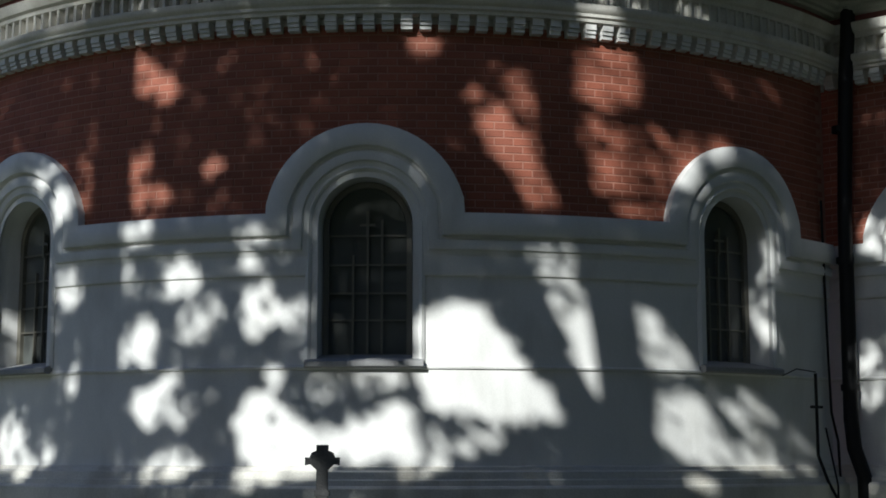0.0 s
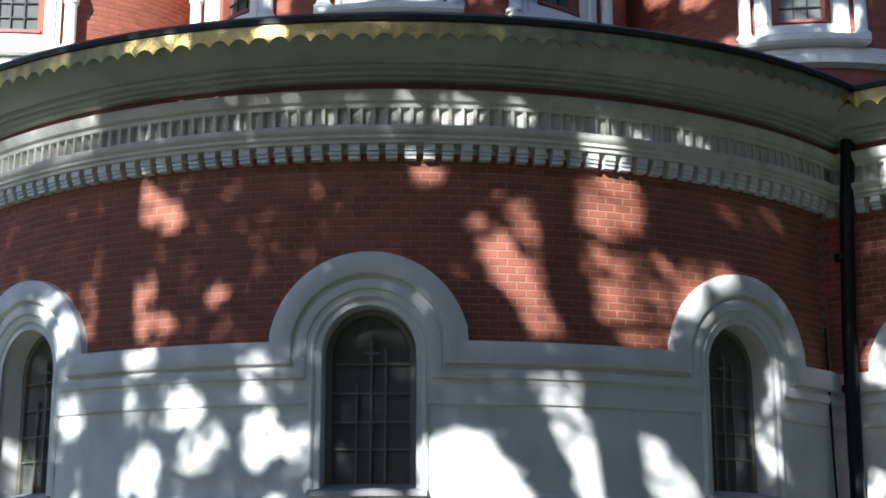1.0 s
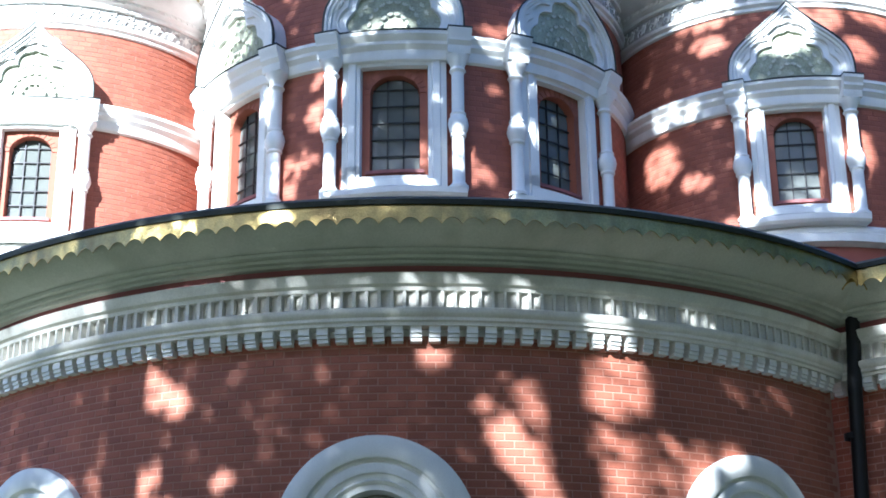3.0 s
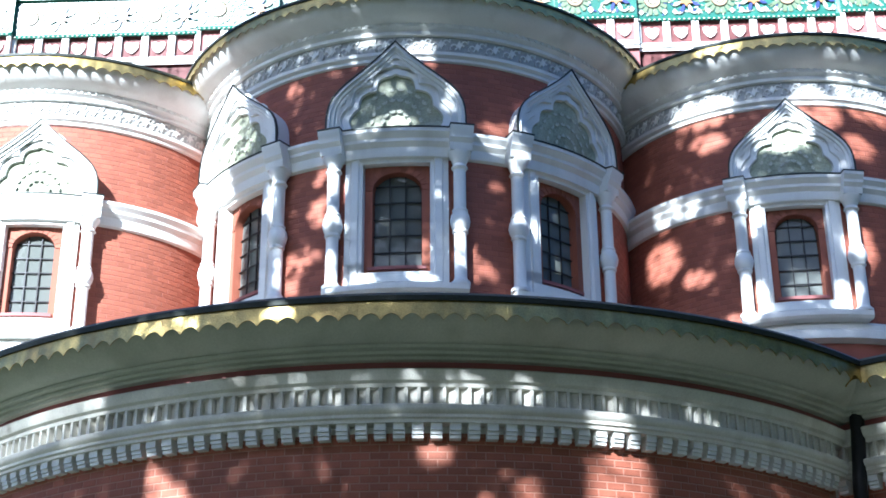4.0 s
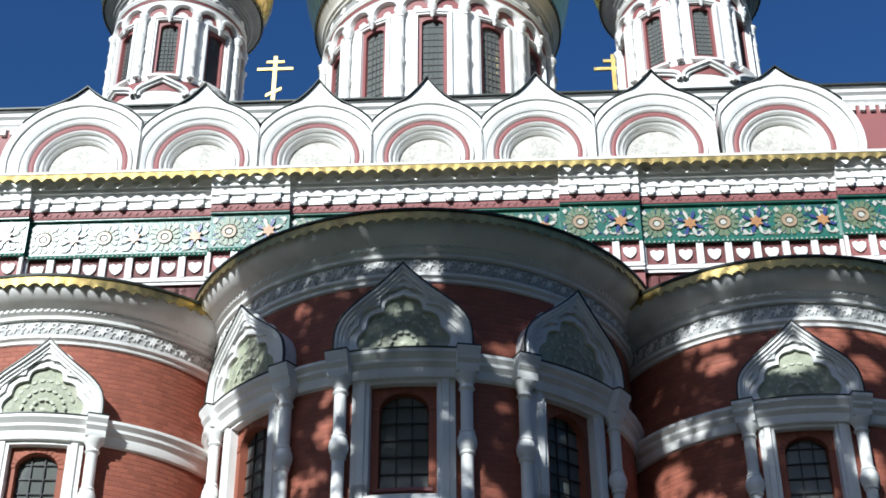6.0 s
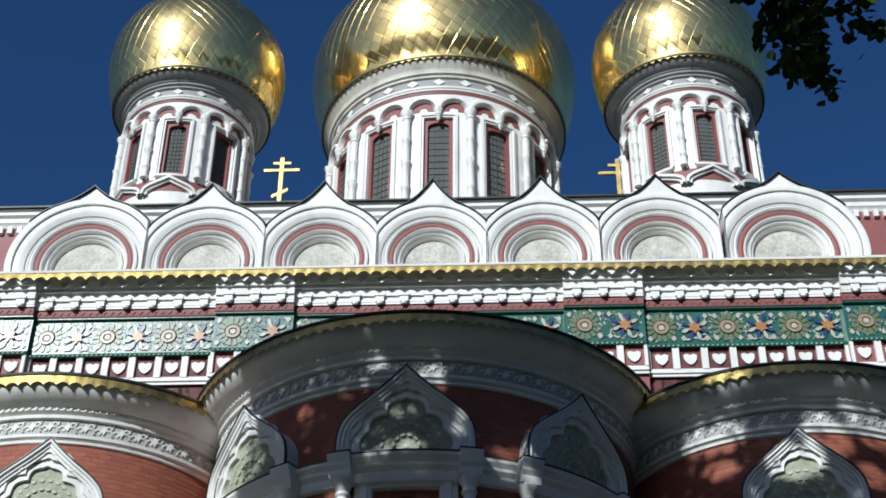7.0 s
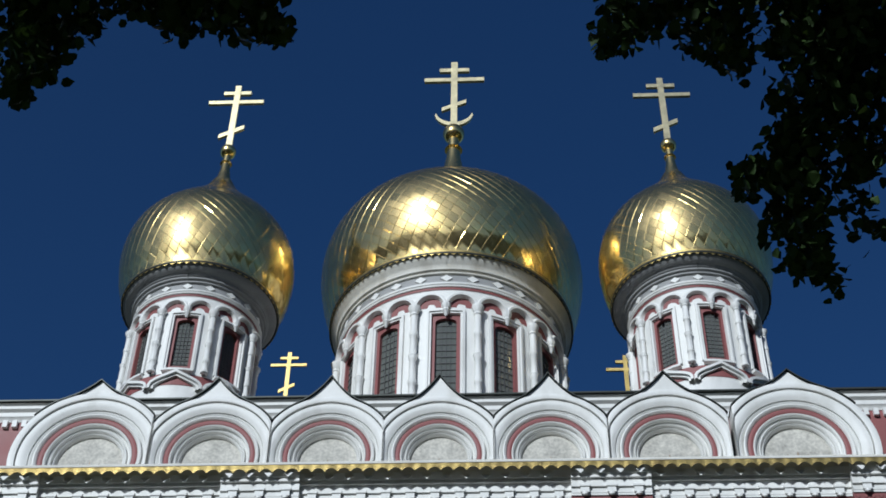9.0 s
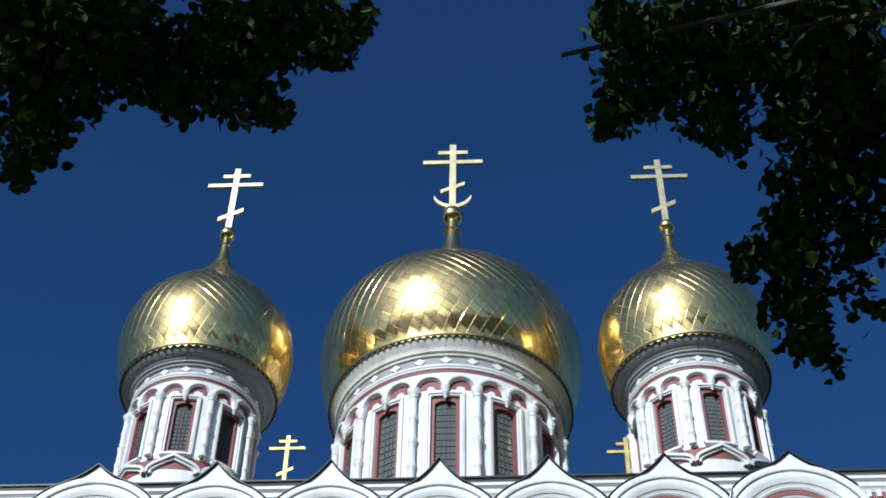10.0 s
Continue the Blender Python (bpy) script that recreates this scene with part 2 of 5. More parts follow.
def pierced(form, s0, s1, z0, z1, holes, cell=0.3, d=0.0):
    """A wall face with openings; holes: (centre, half width, sill, springing, rise)."""
    cuts = [s0 + (s1 - s0) * i / math.ceil((s1 - s0) / cell) for i in range(math.ceil((s1 - s0) / cell) + 1)]
    for c, w, *_ in holes:
        cuts = [x for x in cuts if abs(x - c) > w + 1e-4] + [c + w * math.sin(math.pi / 2 * i / 9) for i in range(-9, 10)]
    cuts.sort()

    def top(h, s):
        c, w, sill, spring, rise = h
        return spring + rise * math.sqrt(max(0, 1 - ((s - c) / w) ** 2))
    for a, b in zip(cuts, cuts[1:]):
        mid = (a + b) / 2
        h = next((h for h in holes if abs(mid - h[0]) < h[1]), None)
        if h:
            if h[2] > z0:
                form.add([(a, d, z0), (b, d, z0), (b, d, h[2]), (a, d, h[2])], [(0, 1, 2, 3)])
            form.add([(a, d, top(h, a)), (b, d, top(h, b)), (b, d, z1), (a, d, z1)], [(0, 1, 2, 3)])
        else:
            form.add([(a, d, z0), (b, d, z0), (b, d, z1), (a, d, z1)], [(0, 1, 2, 3)])
    return form


def opening_path(w, sill, spring, rise, n=18):
    up = [(-w, sill), (-w, (sill + spring) / 2)]
    return up + [(-w * math.cos(math.pi * i / n), spring + rise * math.sin(math.pi * i / n)) for i in range(n + 1)] + [(w, (sill + spring) / 2), (w, sill)]


def repeat(name, form, place, at_s, parent, label=""):
    """Alike pieces along a wall: one mesh, many objects."""
    me = form[0]
    for s in at_s:
        ob = new(name, me)
        ob.parent = parent
        x, y, z = place(s, 0.0, 0.0)
        x2, y2, _ = place(s + 0.01, 0.0, 0.0)
        ob.matrix_local = pose(x, y, z, 0, 0, math.degrees(math.atan2(y2 - y, x2 - x)))
        tagged(ob, label)


def upright(s, d, z):
    return (s, -d, z)


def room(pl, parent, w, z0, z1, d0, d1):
    """An added box behind a window; the dimness inside is in its dark colour."""
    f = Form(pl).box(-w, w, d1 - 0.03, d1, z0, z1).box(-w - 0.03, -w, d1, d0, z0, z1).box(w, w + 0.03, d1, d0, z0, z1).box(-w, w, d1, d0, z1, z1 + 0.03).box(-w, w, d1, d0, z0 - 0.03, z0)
    return f.part("dark_backing_box", ROOM, parent, smooth=0)


BRICK_L, BRICK_H, JOINT = 0.245, 0.1, 0.012
BRICK_MESH = []


def brick_wall(parent, place, R, s0, s1, z0, z1, keep, singles=None, proud=0.010):
    """Bricks proud of a mortar bed. keep(s, z): is a brick there. singles: (s0, s1, z0, z1) where each is an object."""
    rest = Form(place)
    if not BRICK_MESH:
        f = Form(lambda s, d, z: (s, -d, z))
        a, b, e = (BRICK_L - JOINT) / 2, (BRICK_H - JOINT) / 2, 0.006
        f.add([(-a, 0, -b), (a, 0, -b), (a, 0, b), (-a, 0, b), (-a + e, 0.010, -b + e), (a - e, 0.010, -b + e), (a - e, 0.010, b - e), (-a + e, 0.010, b - e)],
              [(4, 5, 6, 7), (0, 1, 5, 4), (1, 2, 6, 5), (2, 3, 7, 6), (3, 0, 4, 7)])
        BRICK_MESH.append(f.mesh("brick", BRICK, 0))
    rows = int((z1 - z0) / BRICK_H)
    for r in range(rows):
        z = z0 + (r + 0.5) * BRICK_H
        for c in range(int((s1 - s0) / BRICK_L)):
            s = s0 + (c + 0.5 + 0.5 * (r % 2)) * BRICK_L
            if s > s1 - 0.1 or not keep(s, z):
                continue
            if singles and singles[0] < s < singles[1] and singles[2] < z < singles[3]:
                ob = new("brick", BRICK_MESH[0])
                ob.parent = parent
                x, y, h = place(s, 0.0, z)
                x2, y2, _ = place(s + 0.01, 0.0, z)
                ob.matrix_local = pose(x, y, h, 0, 0, math.degrees(math.atan2(y2 - y, x2 - x)))
            else:
                a, b, e, o = (BRICK_L - JOINT) / 2, (BRICK_H - JOINT) / 2, 0.006, proud * random.uniform(0.8, 1.2)
                rest.add([(s - a, 0, z - b), (s + a, 0, z - b), (s + a, 0, z + b), (s - a, 0, z + b), (s - a + e, o, z - b + e), (s + a - e, o, z - b + e), (s + a - e, o, z + b - e), (s - a + e, o, z + b - e)],
                         [(4, 5, 6, 7), (0, 1, 5, 4), (1, 2, 6, 5), (2, 3, 7, 6), (3, 0, 4, 7)])
    if rest.v:
        rest.part("brickwork", BRICK, parent, smooth=0, kind="stuff")


# ---- ground ----
gm = bpy.data.meshes.new("ground")
gm.from_pydata([(x, y, 0) for y in (-3000, -60, 60, 3000) for x in (-3000, -60, 60, 3000)], [], [(4 * j + i, 4 * j + i + 1, 4 * j + i + 5, 4 * j + i + 4) for j in range(3) for i in range(3)])
gm.materials.append(GRASS)
tagged(new("ground", gm), "shaded grass and bare earth round the church", "ground", kind="structure")

# ---- lower apse ----
def lower_apse(name, label, u, v, R, a0, a1, window_angles, singles):
    th = thing(name, label, "apse")
    rad = math.pi / 180 * R
    s0, s1 = a0 * rad, a1 * rad
    at = round_wall(u, v, R)
    W, SILL, SPRING = 0.59, 2.74, 4.45
    centres = [a * rad for a in window_angles]
    holes = [(c, W, SILL, SPRING, W) for c in centres]
    wall = Form(at)
    pierced(wall, s0, s1, 0.0, 7.9, holes)
    wall.part("wall", WHITE, th, "whitewashed plaster wall")
    pink = Form(at)
    pierced(pink, s0, s1, 4.5, 7.0, [(c, 1.2, 4.0, 4.45, 1.2) for c in centres], d=0.004)
    pink.part("mortar_bed", MORTAR, th)

    # string course that climbs over each window
    low = 4.05
    path = [(s0, low)]
    for c in centres:
        bow = [(c - 0.72 * math.cos(radians(a)), SPRING + 0.72 * math.sin(radians(a))) for a in range(13, 168, 6)]
        flat = dense([path[-1], (c - 1.3, low)], 0.3)
        path += flat[1:] + [(c - 0.72, low)] + bow + [(c + 0.72, low), (c + 1.3, low)]
    path += dense([path[-1], (s1, low)], 0.3)[1:]
    prof = [(-0.01, 0.0), (0.0, 0.035), (0.06, 0.045), (0.075, 0.075), (0.13, 0.085), (0.19, 0.075), (0.21, 0.05), (0.24, 0.05), (0.255, 0.12), (0.30, 0.135), (0.47, 0.135), (0.50, 0.12), (0.53, 0.115), (0.545, 0.0)]
    Form(at).sweep(path, prof).part("string_course", WHITE, th, "stepped white moulding that arches over the windows")
    edges = [s0] + [x for c in centres for x in (c - 0.72, c + 0.72)] + [s1]
    for a, b in zip(edges[::2], edges[1::2]):
        if b - a > 0.2:
            Form(at).run(a, b, [(0, 3.79), (0.03, 3.81), (0.035, 3.86), (0.03, 4.02), (0.03, 4.06)]).part("band", WHITE, th)
    Form(at).run(s0, s1, [(0, 2.64), (0.03, 2.655), (0.035, 2.68), (0.0, 2.70)]).part("sill_band", WHITE, th)
    Form(at).run(s0, s1, [(0.22, 0.0), (0.22, 1.2), (0.2, 1.225), (0.16, 1.235), (0.155, 1.30), (0.12, 1.315), (0.11, 1.40), (0.06, 1.42), (0.05, 1.46), (0, 1.475)]).part("plinth", WHITE_OLD, th, "stained stepped plinth")

    # eaves: dentils, fluted band, red band, cove
    tooth = Form(upright)
    for z0, z1, d in ((6.90, 6.945, 0.13), (6.95, 6.995, 0.15), (7.0, 7.09, 0.17)):
        tooth.box(-0.073, 0.073, 0.006, d, z0, z1, 1)
    pitch = 0.235
    repeat("dentil", [tooth.mesh("dentil", WHITE, 0)], at, [s0 + (i + 0.5) * pitch for i in range(int((s1 - s0) / pitch))], th)
    Form(at).run(s0, s1, [(0, 7.085), (0.2, 7.09), (0.205, 7.13), (0.235, 7.15), (0.235, 7.19), (0.27, 7.22), (0.285, 7.26), (0.285, 7.30), (0.22, 7.33), (0.10, 7.335)]).part("moulding", WHITE_OLD, th)
    saw = Form(at)
    p2 = 0.158
    for i in range(int((s1 - s0) / p2)):
        s = s0 + i * p2
        saw.add([(s, 0.10, 7.33), (s + 0.118, 0.17, 7.33), (s + 0.118, 0.17, 7.56), (s, 0.10, 7.56), (s, 0.20, 7.33), (s, 0.20, 7.56), (s - 0.04, 0.20, 7.33), (s - 0.04, 0.20, 7.56), (s - 0.04, 0.17, 7.33), (s - 0.04, 0.17, 7.56)],
                [(0, 1, 2, 3), (0, 3, 5, 4), (4, 5, 7, 6), (6, 7, 9, 8)])
    saw.part("fluted_band", WHITE_OLD, th, "band of small slanting white panels", smooth=0, kind="stuff")
    Form(at).run(s0, s1, [(0.1, 7.55), (0.21, 7.555), (0.22, 7.60), (0.27, 7.63), (0.30, 7.70), (0.31, 7.76), (0.28, 7.78), (0.14, 7.785)]).part("moulding", WHITE_OLD, th)
    Form(at).run(s0, s1, [(0.14, 7.78), (0.16, 7.79), (0.16, 7.915)]).part("red_band", RED, th)
    Form(at).run(s0, s1, [(0.16, 7.90), (0.26, 7.905), (0.285, 7.935), (0.255, 7.94), (0.33, 7.955), (0.355, 7.99), (0.325, 7.995), (0.42, 8.015), (0.445, 8.05), (0.415, 8.055), (0.56, 8.09), (0.72, 8.18), (0.84, 8.30), (0.90, 8.40), (0.92, 8.46)]).part("cove", COVE, th, "plain grey-white cove under the eaves")
    Form(at).fringe(s0, s1, 8.17, 8.44, 0.95, 0.235, 0.09, 0.03).part("valance", GOLD_OLD, th, "dull gilded metal valance with scalloped edge")
    Form(at).run(s0, s1, [(0.85, 8.43), (0.98, 8.435), (0.99, 8.50), (0.95, 8.545), (0.6, 8.62), (-3.6, 9.7)]).part("roof", ROOF, th, "dark sheet metal roof")

    for c in centres:
        pl = round_wall(u, v, R, math.degrees(c / R))
        op = opening_path(W, SILL, SPRING, W)
        rev = op[::-1]
        win = Form(pl).sweep(op, [(0.15, -0.02), (0.15, 0.02), (0.11, 0.045), (0.08, 0.02), (0.075, -0.04), (0.05, -0.05), (0.02, -0.16), (0.015, -0.17), (0.0, -0.5)]).part("window", WHITE, th, "arched window with splayed white jambs and thin glazing bars")
        Form(pl).run(-0.72, 0.72, [(-0.45, 2.70), (0.10, 2.66), (0.13, 2.68), (0.13, 2.735), (0.10, 2.755), (-0.42, 2.86)]).part("sill", GREY, win, "weathered dark grey projecting sill")
        Form(pl).sweep(opening_path(W - 0.005, 2.8, SPRING, W - 0.005), [(-0.07, -0.40), (-0.07, -0.34), (0.0, -0.33)]).part("window_frame", LEADING, win)
        Form(pl).plate(opening_path(W - 0.02, 2.78, SPRING, W - 0.02), -0.402, -0.395).part("pane", GLASS, win, smooth=0)
        bars = Form(pl)
        for x, top in ((-0.19, 4.1), (0.0, 4.62), (0.19, 4.55)):
            bars.box(x - 0.014, x + 0.014, -0.39, -0.35, 2.82, top)
        for z in (3.28, 3.62, 3.98, 4.35):
            bars.box(-0.54, 0.54, -0.385, -0.355, z - 0.011, z + 0.011, 0.3)
        bars.box(-0.5, 0.5, -0.39, -0.35, 2.82, 2.85, 0.3)
        bars.box(-0.10, 0.10, -0.34, -0.325, 4.47, 4.50), bars.box(-0.02, 0.02, -0.34, -0.325, 4.3, 4.66)
        bars.part("glazing_grid", LEADING, win, "thin grey glazing bars with a small cross", smooth=0)
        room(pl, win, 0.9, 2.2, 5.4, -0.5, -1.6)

    def keep(s, z):
        return all(math.hypot(s - c, z - SPRING) > 1.13 for c in centres) and z < 6.98
    brick_wall(th, at, R, s0, s1, 4.56, 7.07, keep, singles)
    return th


lower_apse("lower_apse", "rounded red brick apse above a whitewashed base", 0, 0, 8.0, -60, 52, (-37.6, -0.5, 36.7), (0.9, 4.9, 5.2, 7.0))
lower_apse("lower_apse", "smaller rounded side apse beyond the drainpipe", 10.0, -1.2, 5.0, -48, 60, (-25.0,), None)


# ---- window with columns and ogee gable, as on the upper apses ----
def ogee(w, h, z0, n=14):
    """Outline of an ogee gable from left to right."""
    knots = ((-1, 0), (-1, 0.18), (-0.97, 0.30), (-0.88, 0.42), (-0.74, 0.52), (-0.58, 0.61), (-0.42, 0.70), (-0.28, 0.79), (-0.15, 0.88), (-0.06, 0.95), (0, 1.0))
    left = []
    for i in range(n + 1):
        x = i / n * 10
        q = min(9, int(x))
        a, b = knots[q], knots[q + 1]
        left.append((w * (a[0] + (b[0] - a[0]) * (x - q)), z0 + h * (a[1] + (b[1] - a[1]) * (x - q))))
    return left + [(-s, z) for s, z in left[-2::-1]]


def scallops(w, h, z0, lobes=7, n=7):
    """The lobed inner outline of a gable."""
    base = ogee(w, h, z0, 28)
    k, m = len(base), []
    for i in range(lobes):
        a, b = Vector(base[int(i * (k - 1) / lobes)]), Vector(base[int((i + 1) * (k - 1) / lobes)])
        t = b - a
        nrm = Vector((-t.y, t.x)).normalized()
        m += [tuple(a + t * j / n + nrm * 0.26 * t.length * math.sin(math.pi * j / n)) for j in range(n)]
    return m + [base[-1]]


COLUMN = [(0.13, 0.0), (0.13, 0.06), (0.10, 0.10), (0.085, 0.14), (0.085, 0.98), (0.10, 0.99), (0.11, 1.02), (0.10, 1.05), (0.125, 1.12), (0.14, 1.22), (0.125, 1.33), (0.10, 1.39), (0.11, 1.42), (0.10, 1.45), (0.085, 1.47), (0.085, 2.22), (0.10, 2.24), (0.115, 2.27), (0.10, 2.30), (0.09, 2.33), (0.12, 2.44), (0.16, 2.52), (0.16, 2.56)]


def upper_window(th, u, v, R, ang, k, zb):
    """k: its size against the middle one; zb: the foot of its columns."""
    pl = round_wall(u, v, R, ang)
    win = Form(pl).run(-1.22 * k, 1.22 * k, [(0, zb - 0.16), (0.26, zb - 0.15), (0.30, zb - 0.10), (0.30, zb), (0, zb + 0.01)]).part("window", WHITE, th, "window between turned white columns under an ogee gable")
    for sx in (-1.1 * k, 1.1 * k):
        Form(pl).turned(sx, 0.16, [(1.28 * r * (0.7 + 0.3 * k), zb + z * k) for r, z in COLUMN]).part("column", WHITE, win, "turned white column with a round bulge")
        Form(pl).run(sx - 0.19 * k, sx + 0.19 * k, [(0, zb + 2.56 * k), (0.33, zb + 2.56 * k), (0.35, zb + 2.62 * k), (0.35, zb + 2.70 * k), (0.41, zb + 2.78 * k), (0.41, zb + 2.84 * k), (0.47, zb + 2.93 * k), (0.47, zb + 3.0 * k), (0, zb + 3.02 * k)]).part("capital_block", WHITE, win)
    e0 = zb + 2.5 * k
    Form(pl).run(-0.91 * k, 0.91 * k, [(0, e0), (0.14, e0), (0.16, e0 + 0.06 * k), (0.16, e0 + 0.18 * k), (0.24, e0 + 0.26 * k), (0.24, e0 + 0.32 * k), (0.33, e0 + 0.42 * k), (0.33, e0 + 0.49 * k), (0, e0 + 0.5 * k)]).part("entablature", WHITE, win)
    Form(pl).run(-0.9 * k, 0.9 * k, [(0, e0 + 0.5 * k), (0.35, e0 + 0.495 * k), (0.35, e0 + 0.515 * k), (0, e0 + 0.53 * k)]).part("ledge_flashing", ROOF, win)
    for sx in (-1.1 * k, 1.1 * k):
        Form(pl).run(sx - 0.2 * k, sx + 0.2 * k, [(0, zb + 3.02 * k), (0.485, zb + 3.005 * k), (0.485, zb + 3.025 * k), (0, zb + 3.05 * k)]).part("ledge_flashing", ROOF, win)
    # white frame, red panel and the arched light
    fr = [(-0.60 * k, zb + 0.30 * k), (-0.60 * k, zb + 2.42 * k), (0.60 * k, zb + 2.42 * k), (0.60 * k, zb + 0.30 * k), (-0.60 * k, zb + 0.30 * k), (-0.60 * k, zb + 0.5 * k)]
    Form(pl).sweep(dense(fr, 0.3), [(0.32 * k, 0.0), (0.32 * k, 0.06), (0.22 * k, 0.06), (0.20 * k, 0.10), (0.08 * k, 0.10), (0.06 * k, 0.06), (0, 0.06), (0, -0.14)]).part("window_frame", WHITE, win)
    ow, sill, spring, rise = 0.455 * k, zb + 0.46 * k, zb + 1.95 * k, 0.34 * k
    pan = Form(pl)
    pierced(pan, -0.62 * k, 0.62 * k, zb + 0.25 * k, zb + 2.45 * k, [(0, ow, sill, spring, rise)], d=-0.10)
    pan.sweep(opening_path(ow, sill, spring, rise), [(0, -0.10), (0, -0.34)])
    pan.part("brick_surround", BRICK, win, "red brick surround with an arched head")
    for i in range(13):
        a = math.pi * (i + 0.5) / 13
        ca, sa = math.cos(a), math.sin(a)
        q = [(ow * 1.01 * math.cos(b), spring + rise * 1.02 * math.sin(b)) for b in (a - 0.105, a + 0.105)]
        o = [(ow * 1.27 * math.cos(b), spring + rise * 1.36 * math.sin(b)) for b in (a + 0.105, a - 0.105)]
        Form(pl).plate(q + o, -0.10, -0.082).part("brick", BRICK, win, smooth=0)
    Form(pl).run(-ow * 1.15, ow * 1.15, [(-0.33, sill - 0.02), (-0.03, sill - 0.07), (-0.03, sill - 0.01), (-0.32, sill + 0.05)]).part("sill", RED, win)
    Form(pl).plate(opening_path(ow - 0.01, sill, spring, rise - 0.01), -0.262, -0.256).part("pane", GLASS, win, smooth=0)
    bars = Form(pl)
    for x in (-ow * 0.33, ow * 0.33):
        bars.box(x - 0.012, x + 0.012, -0.25, -0.225, sill, spring + rise * 0.9)
    for i in range(1, 6):
        z = sill + (spring - sill) * i / 4.6
        bars.box(-ow, ow, -0.25, -0.225, z - 0.01, z + 0.01, 0.3)
    bars.part("glazing_grid", DARK, win, smooth=0)
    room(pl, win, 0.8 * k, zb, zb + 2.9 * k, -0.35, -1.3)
    # gable
    z0, h = zb + 3.0 * k, 1.72 * k
    rim = ogee(1.16 * k, h, z0)
    gab = Form(pl)
    gab.sweep(rim, [(0.0, 0.0), (0.0, 0.40), (-0.05 * k, 0.41), (-0.06 * k, 0.36), (-0.11 * k, 0.36), (-0.12 * k, 0.32), (-0.17 * k, 0.32)])
    gab.part("gable", WHITE, win, "ogee gable of stepped white mouldings")
    inner, mid = scallops(0.73 * k, h * 0.70, z0), scallops(0.86 * k, h * 0.80, z0)
    step = Form(pl)
    step.sweep(scallops(0.97 * k, h * 0.87, z0), [(0.10 * k, 0.33), (0.0, 0.33), (-0.005, 0.28), (-0.03 * k, 0.28)])
    step.sweep(mid, [(0.10 * k, 0.29), (0.0, 0.29), (-0.005, 0.24), (-0.03 * k, 0.24)])
    step.sweep(inner, [(0.11 * k, 0.24), (0.0, 0.24), (-0.005, 0.15)])
    step.plate(ogee(1.06 * k, h * 0.93, z0, 16), 0.0, 0.06)
    step.part("lobed_moulding", WHITE, win, "lobed white moulding round a painted panel")
    Form(pl).plate(scallops(0.75 * k, h * 0.71, z0), 0.05, 0.17).part("gable_panel", TYMPANUM, win, "mossy panel painted with leaves", smooth=0)
    sprays = Form(pl)
    for ring_r, count in ((0.0, 1), (0.2, 6), (0.4, 10), (0.58, 12)):
        for i in range(count):
            a = math.pi * (i + 0.5) / count
            cx, cz = ring_r * k * math.cos(a), z0 + 0.14 * k + ring_r * k * math.sin(a) * 1.15
            ln = 0.085 * k
            for da in (-0.7, 0.0, 0.7):
                c_, s_ = math.cos(a + da), math.sin(a + da)
                bx, bz = cx + ln * c_, cz + ln * s_
                if abs(bx) < 0.62 * k:
                    sprays.plate([(cx, cz), (cx + 0.5 * ln * c_ + 0.022 * s_, cz + 0.5 * ln * s_ - 0.022 * c_), (bx, bz), (cx + 0.5 * ln * c_ - 0.022 * s_, cz + 0.5 * ln * s_ + 0.022 * c_)], 0.168, 0.174)
    sprays.part("leaf_sprays", PALE_GREEN, win, "pale painted leaf sprays", smooth=0, kind="stuff")
    Form(pl).sweep(rim, [(0.0, 0.37), (0.022, 0.37), (0.022, 0.425), (0.0, 0.425)]).part("gable_flashing", ROOF, win, "dark metal flashing")


